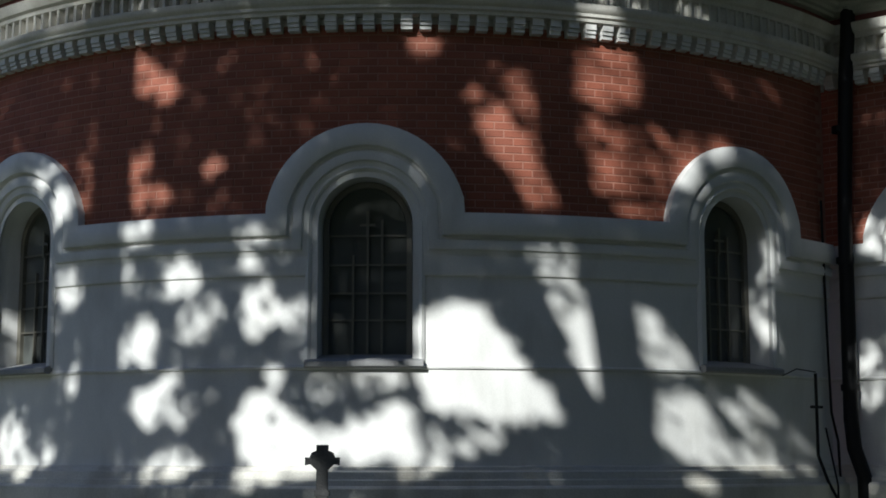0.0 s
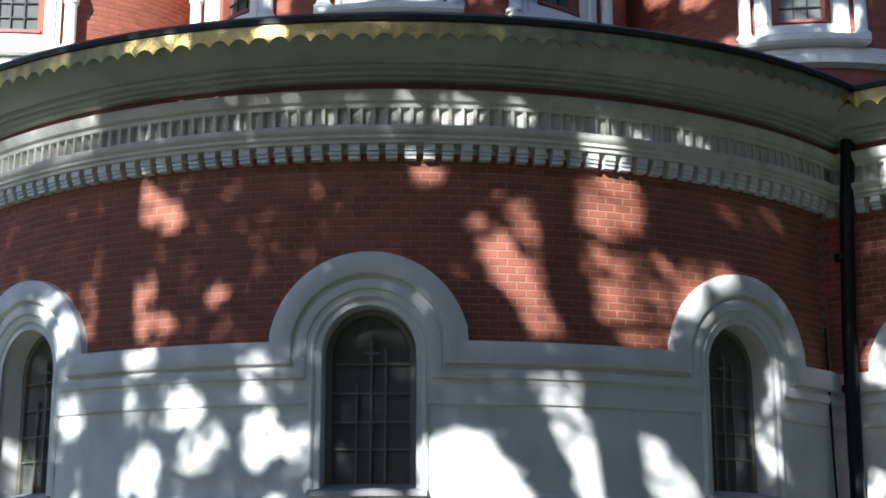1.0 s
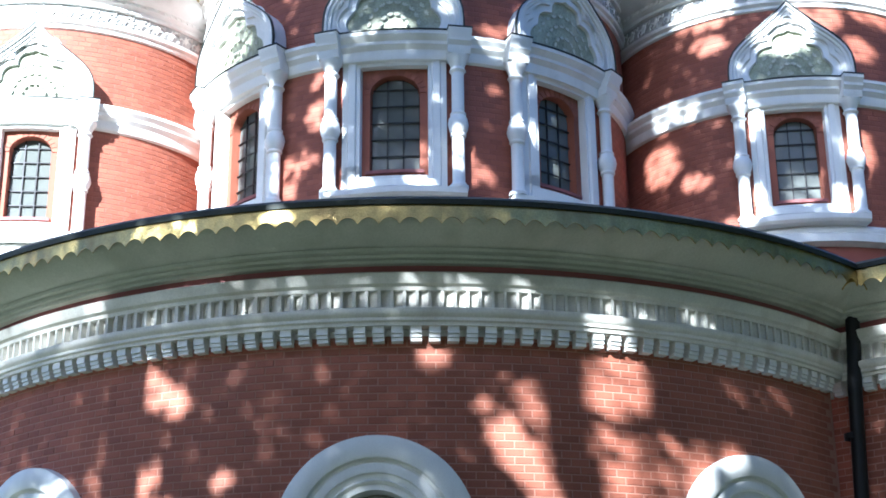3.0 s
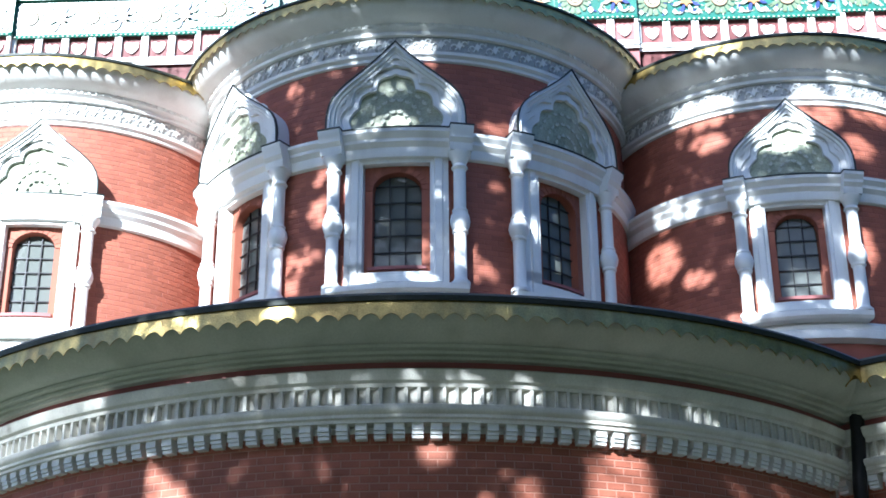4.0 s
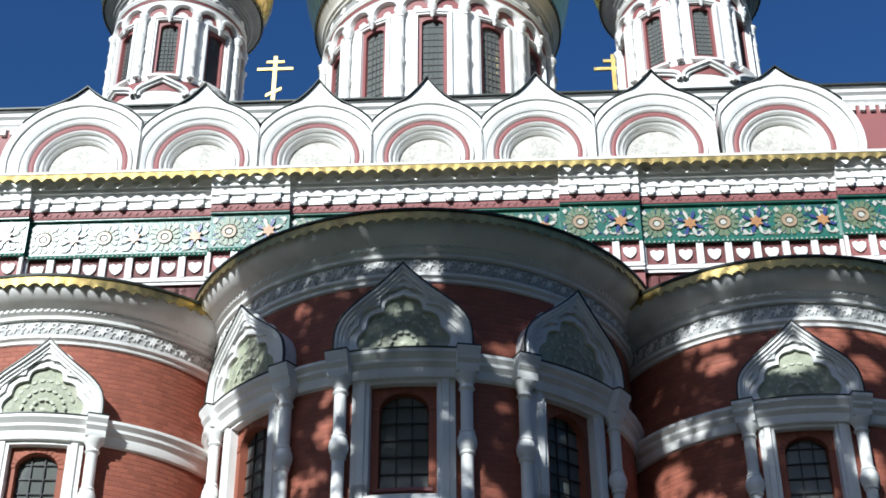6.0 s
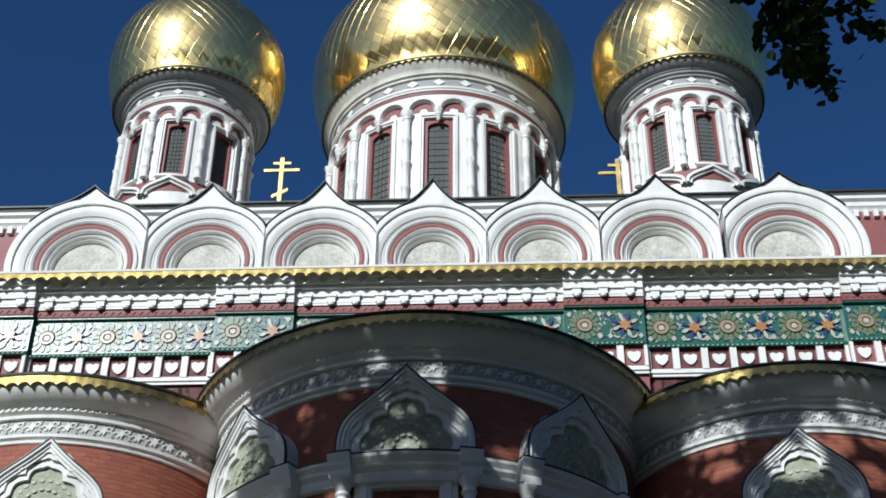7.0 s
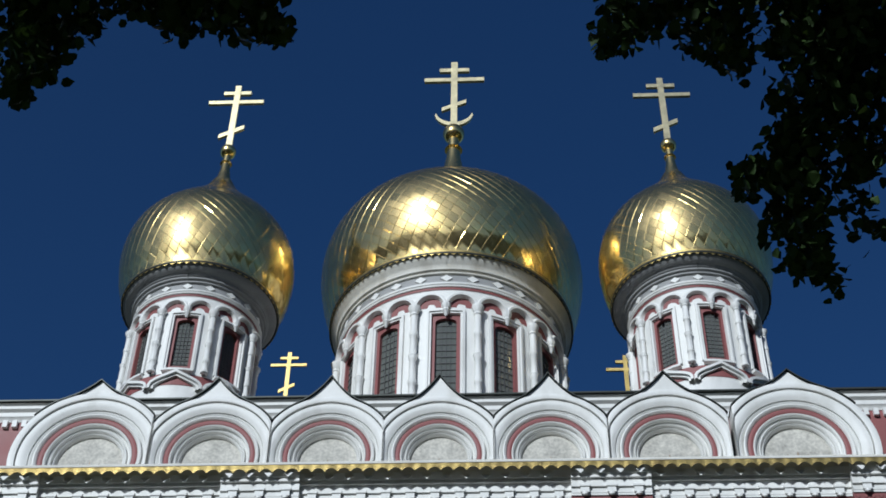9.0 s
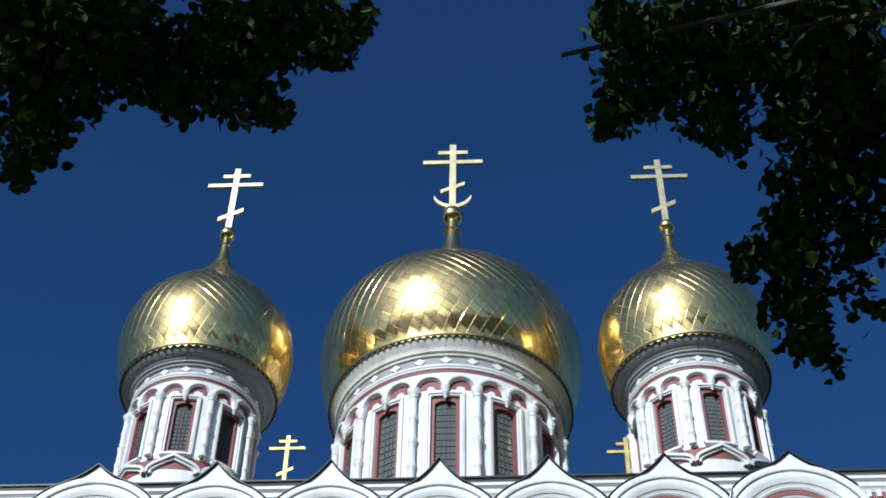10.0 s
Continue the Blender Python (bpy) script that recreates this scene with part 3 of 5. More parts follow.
def upper_apse(label, u, v, R, windows, k, zb, top, a0=-88, a1=88):
    th = thing("upper_apse", label, "apse", "upper apses")
    at = round_wall(u, v, R)
    rad = math.pi / 180 * R
    s0, s1 = a0 * rad, a1 * rad
    holes = [(a * rad, 0.6 * k, zb + 0.3 * k, zb + 2.42 * k, 0.0) for a in windows]
    bed = Form(at)
    pierced(bed, s0, s1, zb - 2.5, top - 0.9, holes)
    bed.part("wall", MORTAR_PAINTED, th)
    e0 = zb + 2.5 * k
    cuts = [s0] + [x for a in windows for x in (a * rad - 0.9 * k, a * rad + 0.9 * k)] + [s1]
    for a, b in zip(cuts[::2], cuts[1::2]):
        Form(at).run(a, b, [(0, e0 + 0.0), (0.06, e0 + 0.03), (0.08, e0 + 0.10), (0.08, e0 + 0.2), (0.15, e0 + 0.28), (0.15, e0 + 0.34), (0.22, e0 + 0.42), (0.22, e0 + 0.48), (0, e0 + 0.5)]).part("string_course", WHITE, th)
    Form(at).run(s0, s1, [(0, zb - 0.55), (0.18, zb - 0.5), (0.18, zb - 0.35), (0.10, zb - 0.30), (0.10, zb - 0.22), (0.05, zb - 0.16), (0, zb - 0.15)]).part("base_moulding", WHITE, th)
    t = top
    Form(at).run(s0, s1, [(0, t - 1.22), (0.05, t - 1.20), (0.06, t - 1.15), (0.03, t - 1.14), (0.11, t - 1.10), (0.12, t - 1.04), (0.07, t - 1.02)]).part("moulding", WHITE, th)
    Form(at).run(s0, s1, [(0.07, t - 1.03), (0.075, t - 0.70)]).part("frieze", FRIEZE, th, "weathered painted frieze")
    Form(at).run(s0, s1, [(0.07, t - 0.71), (0.15, t - 0.70), (0.16, t - 0.64), (0.13, t - 0.63), (0.22, t - 0.57), (0.23, t - 0.52), (0.27, t - 0.50), (0.38, t - 0.45), (0.52, t - 0.36), (0.61, t - 0.24), (0.64, t - 0.08)]).part("cove", WHITE, th, "white cove under the eaves")
    scroll = Form(at)
    for i in range(int((s1 - s0) / 0.34)):
        c, zm = s0 + 0.34 * (i + 0.5), t - 0.865
        scroll.plate([(c - 0.05, zm), (c, zm - 0.10), (c + 0.05, zm), (c, zm + 0.10)], 0.07, 0.10)
        for sx in (-1, 1):
            scroll.sweep(arc(c + sx * 0.10, zm + 0.04 * sx, 0.055, 90 - sx * 90, 90 + sx * 170, 7), [(0.014, 0.07), (0.012, 0.095), (-0.012, 0.095), (-0.014, 0.07)])
            scroll.plate([(c + sx * 0.17 - 0.02, zm - 0.12), (c + sx * 0.17 + 0.02, zm - 0.12), (c + sx * 0.17, zm - 0.03)], 0.07, 0.095)
            scroll.plate([(c + sx * 0.17 - 0.02, zm + 0.12), (c + sx * 0.17 + 0.02, zm + 0.12), (c + sx * 0.17, zm + 0.03)], 0.07, 0.095)
    scroll.part("scroll_relief", WHITE, th, "carved white scrollwork", smooth=0, kind="stuff")
    lace = Form(at)
    for i in range(int((s1 - s0) / 0.13)):
        s = s0 + 0.13 * i
        lace.plate([(s - 0.045, t - 0.52), (s, t - 0.57), (s + 0.045, t - 0.52), (s, t - 0.475)], 0.2, 0.245)
    lace.part("bead_trim", WHITE, th, smooth=0, kind="stuff")
    Form(at).fringe(s0, s1, t - 0.27, t - 0.02, 0.66, 0.21, 0.075, 0.03).part("valance", GOLD_OLD, th, "gilded metal valance with scalloped edge")
    Form(at).run(s0, s1, [(0.6, t - 0.03), (0.69, t - 0.025), (0.70, t + 0.02), (0.66, t + 0.05), (0.3, t + 0.16), (-2.6, t + 1.2)]).part("roof", ROOF, th, "dark sheet metal roof")
    for a in windows:
        upper_window(th, u, v, R, a, k, zb)

    def keep(s, z):
        if e0 < z < e0 + 0.5 * k or z > t - 1.2:
            return False
        return all(abs(s - a * rad) > (1.0 if z > e0 else 0.9) * k or (z > zb + 3.9 * k and abs(s - a * rad) > 0.4) or z > zb + 4.6 * k for a in windows)
    brick_wall(th, at, R, s0, s1, zb - 0.3, t - 1.15, keep, None, 0.004)
    return th


upper_apse("rounded red brick apse with three white windows", -0.12, 1.8, 4.32, (-45.5, -1.7, 41.5), 1.0, 11.24, 16.98)
upper_apse("rounded red brick side apse with a gabled window", 7.4, 2.6, 3.52, (-5.0,), 0.9, 11.2, 16.72)
upper_apse("sunlit rounded red brick side apse with a gabled window", -7.6, 2.6, 3.52, (5.5,), 0.9, 11.2, 16.74)

# ---- nave wall with cornice, tile frieze and row of arched gables ----
nave = thing("nave", "nave wall with white cornice above a green tile frieze", "church wall")
NV = 2.2
def drip_wall(v):
    # mouldings hang lower the further they stand out
    return lambda s, d, z: (s, v - d, z - 0.62 * d)


BAYS = [(-11.2, -9.31, 0.16), (-9.31, -5.07, 0.0), (-5.07, -3.25, 0.16), (-3.25, 2.95, 0.0), (2.95, 4.77, 0.16), (4.77, 9.26, 0.0), (9.26, 11.1, 0.16)]
wall_at = flat_wall(0, NV)
Form(wall_at).box(-11.2, 11.1, -0.6, 0.0, 0.0, 21.8, 2).part("wall", RED, nave, "red painted wall")
back_at = flat_wall(0, NV + 0.62)
Form(back_at).box(-11.2, 11.1, -0.5, 0.0, 21.7, 24.2, 2).part("attic_wall", RED, nave)
for a, b, d in BAYS:
    at = drip_wall(NV - d)
    L = b - a
    bay = Form(at).box(a, b, -0.35, 0.0, 10.0, 18.9, 1).part("bay", RED, nave)
    w = Form(at)
    w.run(a, b, [(0, 18.72), (0.08, 18.74), (0.08, 18.80), (0.12, 18.84), (0.12, 18.90), (0.02, 18.94)], 2)
    w.part("moulding", WHITE, bay)
    Form(at).box(a, b, -0.3, 0.0, 18.9, 19.5, 2).part("heart_row_bed", RED, bay)
    n = max(2, round(L / 0.62))
    q = L / n
    for i in range(n + 1):
        x = a + q * i
        Form(at).box(max(a, x - 0.075), min(b, x + 0.075), -0.02, 0.09, 18.94, 19.5).part("panel_post", WHITE, bay, smooth=0)
    for i in range(n):
        x = a + q * (i + 0.5)
        Form(at).plate([(x - 0.15, 19.30), (x - 0.14, 19.18), (x - 0.08, 19.09), (x, 19.04), (x + 0.08, 19.09), (x + 0.14, 19.18), (x + 0.15, 19.30), (x + 0.07, 19.33), (x, 19.29), (x - 0.07, 19.33)], 0.0, 0.05).part("shield", WHITE, bay, smooth=0)
    tiles = Form(at).run(a, b, [(-0.3, 19.5), (0.10, 19.5), (0.12, 19.56), (0.05, 19.60), (0.05, 20.48), (0.13, 20.54), (0.13, 20.60), (-0.3, 20.60)], 2).part("tile_frieze", GREEN, bay, "green glazed tiles with rosettes and star flowers")
    bead = Form(at)
    for i in range(int(L / 0.11)):
        bead.turned(a + 0.055 + 0.11 * i, 0.12, [(0.0, 19.52), (0.035, 19.54), (0.0, 19.58)], 6)
    bead.part("bead_trim", CREAM, tiles, kind="stuff")
    m = max(2, round(L / 0.76))
    p = L / m
    for i in range(m):
        x, z = a + p * (i + 0.5), 20.04
        if i % 2 == (0 if m > 2 else 0):
            ring = Form(at)
            for j in range(14):
                t0 = 2 * math.pi * j / 14
                c, s_ = math.cos(t0), math.sin(t0)
                ring.plate([(x + 0.20 * c - 0.04 * s_, z + 0.20 * s_ + 0.04 * c), (x + 0.20 * c + 0.04 * s_, z + 0.20 * s_ - 0.04 * c), (x + 0.33 * c + 0.05 * s_, z + 0.36 * s_ - 0.05 * c), (x + 0.35 * c, z + 0.39 * s_), (x + 0.33 * c - 0.05 * s_, z + 0.36 * s_ + 0.05 * c)], 0.04, 0.075)
            ring.part("leaf_ring", SAGE, tiles, smooth=0)
            Form(at).sweep(arc(x, z, 0.14, 0, 360, 14), [(0.055, 0.05), (0.04, 0.11), (-0.03, 0.11), (-0.05, 0.05)]).part("rosette", TAN, tiles)
            Form(at).plate(arc(x, z, 0.07, 0, 345, 10), 0.05, 0.10).part("rosette_eye", CREAM, tiles, smooth=0)
        else:
            for j in range(8):
                t0 = 2 * math.pi * (j + 0.5) / 8
                c, s_ = math.cos(t0), math.sin(t0)
                Form(at).plate([(x + 0.10 * c - 0.025 * s_, z + 0.10 * s_ + 0.025 * c), (x + 0.10 * c + 0.025 * s_, z + 0.10 * s_ - 0.025 * c), (x + 0.25 * c + 0.045 * s_, z + 0.28 * s_ - 0.045 * c), (x + 0.33 * c, z + 0.37 * s_), (x + 0.25 * c - 0.045 * s_, z + 0.28 * s_ + 0.045 * c)], 0.045, 0.09).part("petal", BLUE if j % 2 else CREAM, tiles, smooth=0)
            star = [(x + r * math.cos(math.pi * j / 6), z + r * math.sin(math.pi * j / 6)) for j in range(12) for r in ((0.17,) if j % 2 else (0.10,))]
            Form(at).plate(star, 0.05, 0.12).part("star_flower", OCHRE, tiles, smooth=0)
            for side in (-1, 1):
                Form(at).sweep(arc(x + side * 0.17, z - 0.24, 0.10, 200, 340, 7), [(0.03, 0.045), (0.02, 0.085), (-0.02, 0.085), (-0.03, 0.045)]).part("scroll", CREAM, tiles)
    relief = {CREAM: Form(at), SAGE: Form(at), BLUE: Form(at)}
    for _ in range(int(L * 75)):
        x, z, t0, ln = random.uniform(a + 0.08, b - 0.08), random.uniform(19.66, 20.43), random.uniform(0, math.pi), random.uniform(0.035, 0.08)
        if abs((x - a) / p % 1 - 0.5) * p < 0.2 and abs(z - 20.04) < 0.24:
            continue
        c, s_ = ln * math.cos(t0), ln * math.sin(t0)
        relief[random.choice((CREAM, CREAM, SAGE, SAGE, BLUE))].plate([(x - c, z - s_), (x + 0.35 * s_, z - 0.35 * c), (x + c, z + s_), (x - 0.35 * s_, z + 0.35 * c)], 0.045, 0.066)
    for mat, f in relief.items():
        f.part("leaf_relief", mat, tiles, smooth=0, kind="stuff")
    sprig = Form(at)
    for i in range(m + 1):
        x = a + p * i
        for dz in (-0.3, 0.3):
            for dx in (-0.11, 0.11):
                if a < x + dx < b:
                    sprig.plate([(x + dx - 0.06, 20.04 + dz), (x + dx, 20.04 + dz * 0.72), (x + dx + 0.06, 20.04 + dz), (x + dx, 20.04 + dz * 1.25)], 0.045, 0.08)
    sprig.part("sprig_trim", CREAM, tiles, smooth=0, kind="stuff")
    Form(at).run(a, b, [(-0.3, 20.58), (0.15, 20.59), (0.165, 20.64), (0.165, 20.80), (0.18, 20.83)], 2).part("red_band", RED, bay)
    drops = Form(at)
    for i in range(int(L / 0.17)):
        x = a + 0.085 + 0.17 * i
        drops.plate([(x - 0.06, 20.73), (x, 20.65), (x + 0.06, 20.73)], 0.165, 0.185)
    drops.part("drop_trim", RED, bay, smooth=0, kind="stuff")
    Form(at).run(a, b, [(-0.3, 20.80), (0.20, 20.81), (0.20, 20.86), (0.21, 20.88), (0.21, 21.02), (0.26, 21.05), (0.26, 21.12), (0.25, 21.14), (0.25, 21.26), (0.32, 21.30), (0.32, 21.38), (0.36, 21.42), (0.40, 21.52), (0.44, 21.60), (0.44, 21.74), (-0.3, 21.76)], 2).part("cornice", WHITE, bay, "stepped white cornice")
    nb = max(2, round(L / 0.57))
    br = Form(lambda s, d, z: (s, -d, z - 0.62 * d))
    br.box(-0.10, 0.10, 0.1, 0.29, 20.90, 21.10).box(-0.125, 0.125, 0.1, 0.315, 21.06, 21.12).turned(0, 0.24, [(0.0, 20.80), (0.05, 20.815), (0.075, 20.85), (0.075, 20.91)], 10)
    repeat("bracket", [br.mesh("bracket", WHITE)], at, [a + L * (i + 0.5) / nb for i in range(nb)], bay)
    rope = Form(at)
    for i in range(int(L / 0.45)):
        x = a + 0.22 + 0.45 * i
        rope.plate([(x - 0.11, 21.52), (x, 21.40), (x + 0.11, 21.52)], 0.36, 0.46)
    rope.part("pendant_trim", WHITE, bay, smooth=0, kind="stuff")
eave_at = drip_wall(NV - 0.16)
for a, b, d in BAYS:
    Form(eave_at).fringe(a, b, 21.52, 21.74, 0.50, 0.30, 0.10, 0.03).part("valance", GOLD_OLD, nave, "bright gilded valance with pointed scallops")
    Form(eave_at).run(a, b, [(-0.2, 21.725), (0.52, 21.735), (0.52, 21.76), (-0.1, 21.86), (-0.4, 21.90)], 2).part("ledge", WHITE_OLD, nave)
Form(back_at).run(-11.4, 11.3, [(-0.6, 23.72), (0.02, 23.72), (0.05, 23.80), (0.10, 23.84), (0.10, 23.96), (0.18, 24.02), (0.18, 24.1), (0.24, 24.15), (-0.6, 24.16)], 2).part("parapet_moulding", WHITE, nave)
den = Form(back_at)
for i in range(93):
    den.box(-11.2 + 0.24 * i, -11.08 + 0.24 * i, -0.02, 0.10, 23.53, 23.73)
den.part("parapet_trim", WHITE, nave, smooth=0, kind="stuff")
Form(back_at).run(-11.5, 11.4, [(-0.6, 24.165), (0.3, 24.17), (0.3, 24.21), (-0.5, 24.26), (-9, 24.9)], 2).part("roof", ROOF, nave, "dark metal roof edge")

GABLES = ((-8.52, 1.47), (-5.58, 1.42), (-2.77, 1.36), (-0.11, 1.335), (2.55, 1.36), (5.36, 1.42), (8.37, 1.47))
for cx, hw in GABLES:
    k = hw / 1.335 * (1.06 if abs(cx) > 8 else 1.0)
    zc, zb = 22.27, 21.86
    gb = thing("arched_gable", "round white gable with a pointed top and red ring", "gable", "row of arched gables")
    at = flat_wall(cx, NV)
    r = 1.62 * k
    half = math.degrees(math.acos(min(1, hw / r)))

    def ring(rr, n=26):
        lim = min(rr, hw)
        a = math.degrees(math.acos(lim / rr)) if rr > hw else math.degrees(-math.asin(min(1, (zc - zb) / rr)))
        pts = arc(0, zc, rr, 180 - a, a, n)
        if rr > hw:
            pts = [(-lim, zb)] + pts + [(lim, zb)]
        return pts
    Form(at).plate(ring(r), -0.56, -0.48).part("back", WHITE, gb)
    for nm, r1, r0, d1, d0, mat in (("outer_ring", 1.60, 1.46, 0.0, 0.0, WHITE), ("torus", 1.44, 1.22, -0.06, -0.12, WHITE), ("hollow", 1.215, 1.12, -0.17, -0.23, WHITE), ("middle_ring", 1.115, 1.03, -0.12, -0.18, WHITE), ("red_ring", 1.025, 0.92, -0.18, -0.18, RED), ("inner_ring", 0.915, 0.86, -0.19, -0.22, WHITE), ("second_hollow", 0.86, 0.80, -0.30, -0.33, WHITE), ("third_ring", 0.795, 0.745, -0.26, -0.30, WHITE), ("tympanum_ring", 0.74, 0.685, -0.33, -0.38, WHITE)):
        r1, r0 = r1 * k, r0 * k
        low = math.asin((zc - zb) / r0)
        pts = []
        for i in range(41):
            a = math.pi + low - (math.pi + 2 * low) * i / 40
            lim = (1.98 if abs(cx) > 8 and math.cos(a) * cx > 0 else hw) / max(1e-6, abs(math.cos(a)))
            ro, ri = min(r1, lim), min(r0, lim)
            for rr, dd in ((ro, -0.5), (ro, d1), (ro + (ri - ro) * 0.3, d1 + 0.015), (ro + (ri - ro) * 0.7, (d1 + d0) / 2 + 0.015), (ri, d0), (ri, -0.5)):
                pts.append((rr * math.cos(a), dd, max(zb, zc + rr * math.sin(a))))
        f = Form(at).add(pts, [(i * 6 + j, i * 6 + 6 + j, i * 6 + 7 + j, i * 6 + 1 + j) for i in range(40) for j in range(5)])
        f.part(nm, mat, gb)
    Form(at).plate(ring(0.71 * k), -0.5, -0.43).part("tympanum", FADED, gb, "faded painted tympanum with a flower", smooth=0)
    flower = Form(at)
    for i in range(9):
        a = radians(20 + 140 * i / 8)
        c_, s_, ln = math.cos(a), math.sin(a), (0.30 if i % 2 else 0.38) * k
        flower.plate([(0.05 * c_, zb + 0.1 + 0.05 * s_), (0.6 * ln * c_ + 0.035 * s_, zb + 0.1 + 0.6 * ln * s_ - 0.035 * c_), (ln * c_, zb + 0.1 + ln * s_), (0.6 * ln * c_ - 0.035 * s_, zb + 0.1 + 0.6 * ln * s_ + 0.035 * c_)], -0.432, -0.424)
    flower.part("painted_flower", TAN, gb, smooth=0)
    # pointed cap
    cap, A0 = [], 119
    x0, z0 = r * math.cos(radians(A0)), zc + r * math.sin(radians(A0))
    for i in range(10):
        t = i / 9
        cap.append((x0 * (1 - t), z0 + (24.53 - z0) * (0.55 * t + 0.45 * t ** 2.4)))
    cap = cap + [(-x, z) for x, z in cap[-2::-1]]
    Form(at).plate(cap, -0.45, -0.05).part("pointed_cap", WHITE, gb, smooth=0)
    Form(at).sweep(cap, [(0.0, -0.5), (0.025, -0.5), (0.025, 0.03), (0.0, 0.03)]).part("flashing", ROOF, gb, "dark metal flashing along the gable's edge")
    Form(at).sweep(arc(0, zc, r, 180 - half, A0, 10), [(0.0, -0.5), (0.02, -0.5), (0.02, 0.03), (0.0, 0.03)]).part("flashing", ROOF, gb)
    Form(at).sweep(arc(0, zc, r, 180 - A0, half, 10), [(0.0, -0.5), (0.02, -0.5), (0.02, 0.03), (0.0, 0.03)]).part("flashing", ROOF, gb)


# ---- drums and gilded domes ----
rng_dome = np.random.default_rng(3)

def cross_form(h, crescent):
    """A three-barred cross, standing on z = 0."""
    f = Form(lambda s, d, z: (s, -d, z))
    w = 0.032 * h
    f.box(-w, w, -w * 0.6, w * 0.6, 0, h).box(-0.30 * h, 0.30 * h, -w * 0.5, w * 0.5, 0.73 * h - w * 0.8, 0.73 * h + w * 0.8).box(-0.15 * h, 0.15 * h, -w * 0.5, w * 0.5, 0.88 * h - w * 0.8, 0.88 * h + w * 0.8)
    f.plate([(-0.13 * h, 0.14 * h), (-0.13 * h, 0.20 * h), (0.13 * h, 0.345 * h), (0.13 * h, 0.285 * h)] if not crescent else [(-0.12 * h, 0.25 * h), (-0.12 * h, 0.30 * h), (0.12 * h, 0.42 * h), (0.12 * h, 0.37 * h)], -w * 0.5, w * 0.5)
    if crescent:
        outer = arc(0, 0.22 * h, 0.19 * h, 190, 350, 16)
        inner = arc(0, 0.265 * h, 0.185 * h, 343, 197, 16)
        f.plate(outer + inner, -w * 0.5, w * 0.5)
    return f


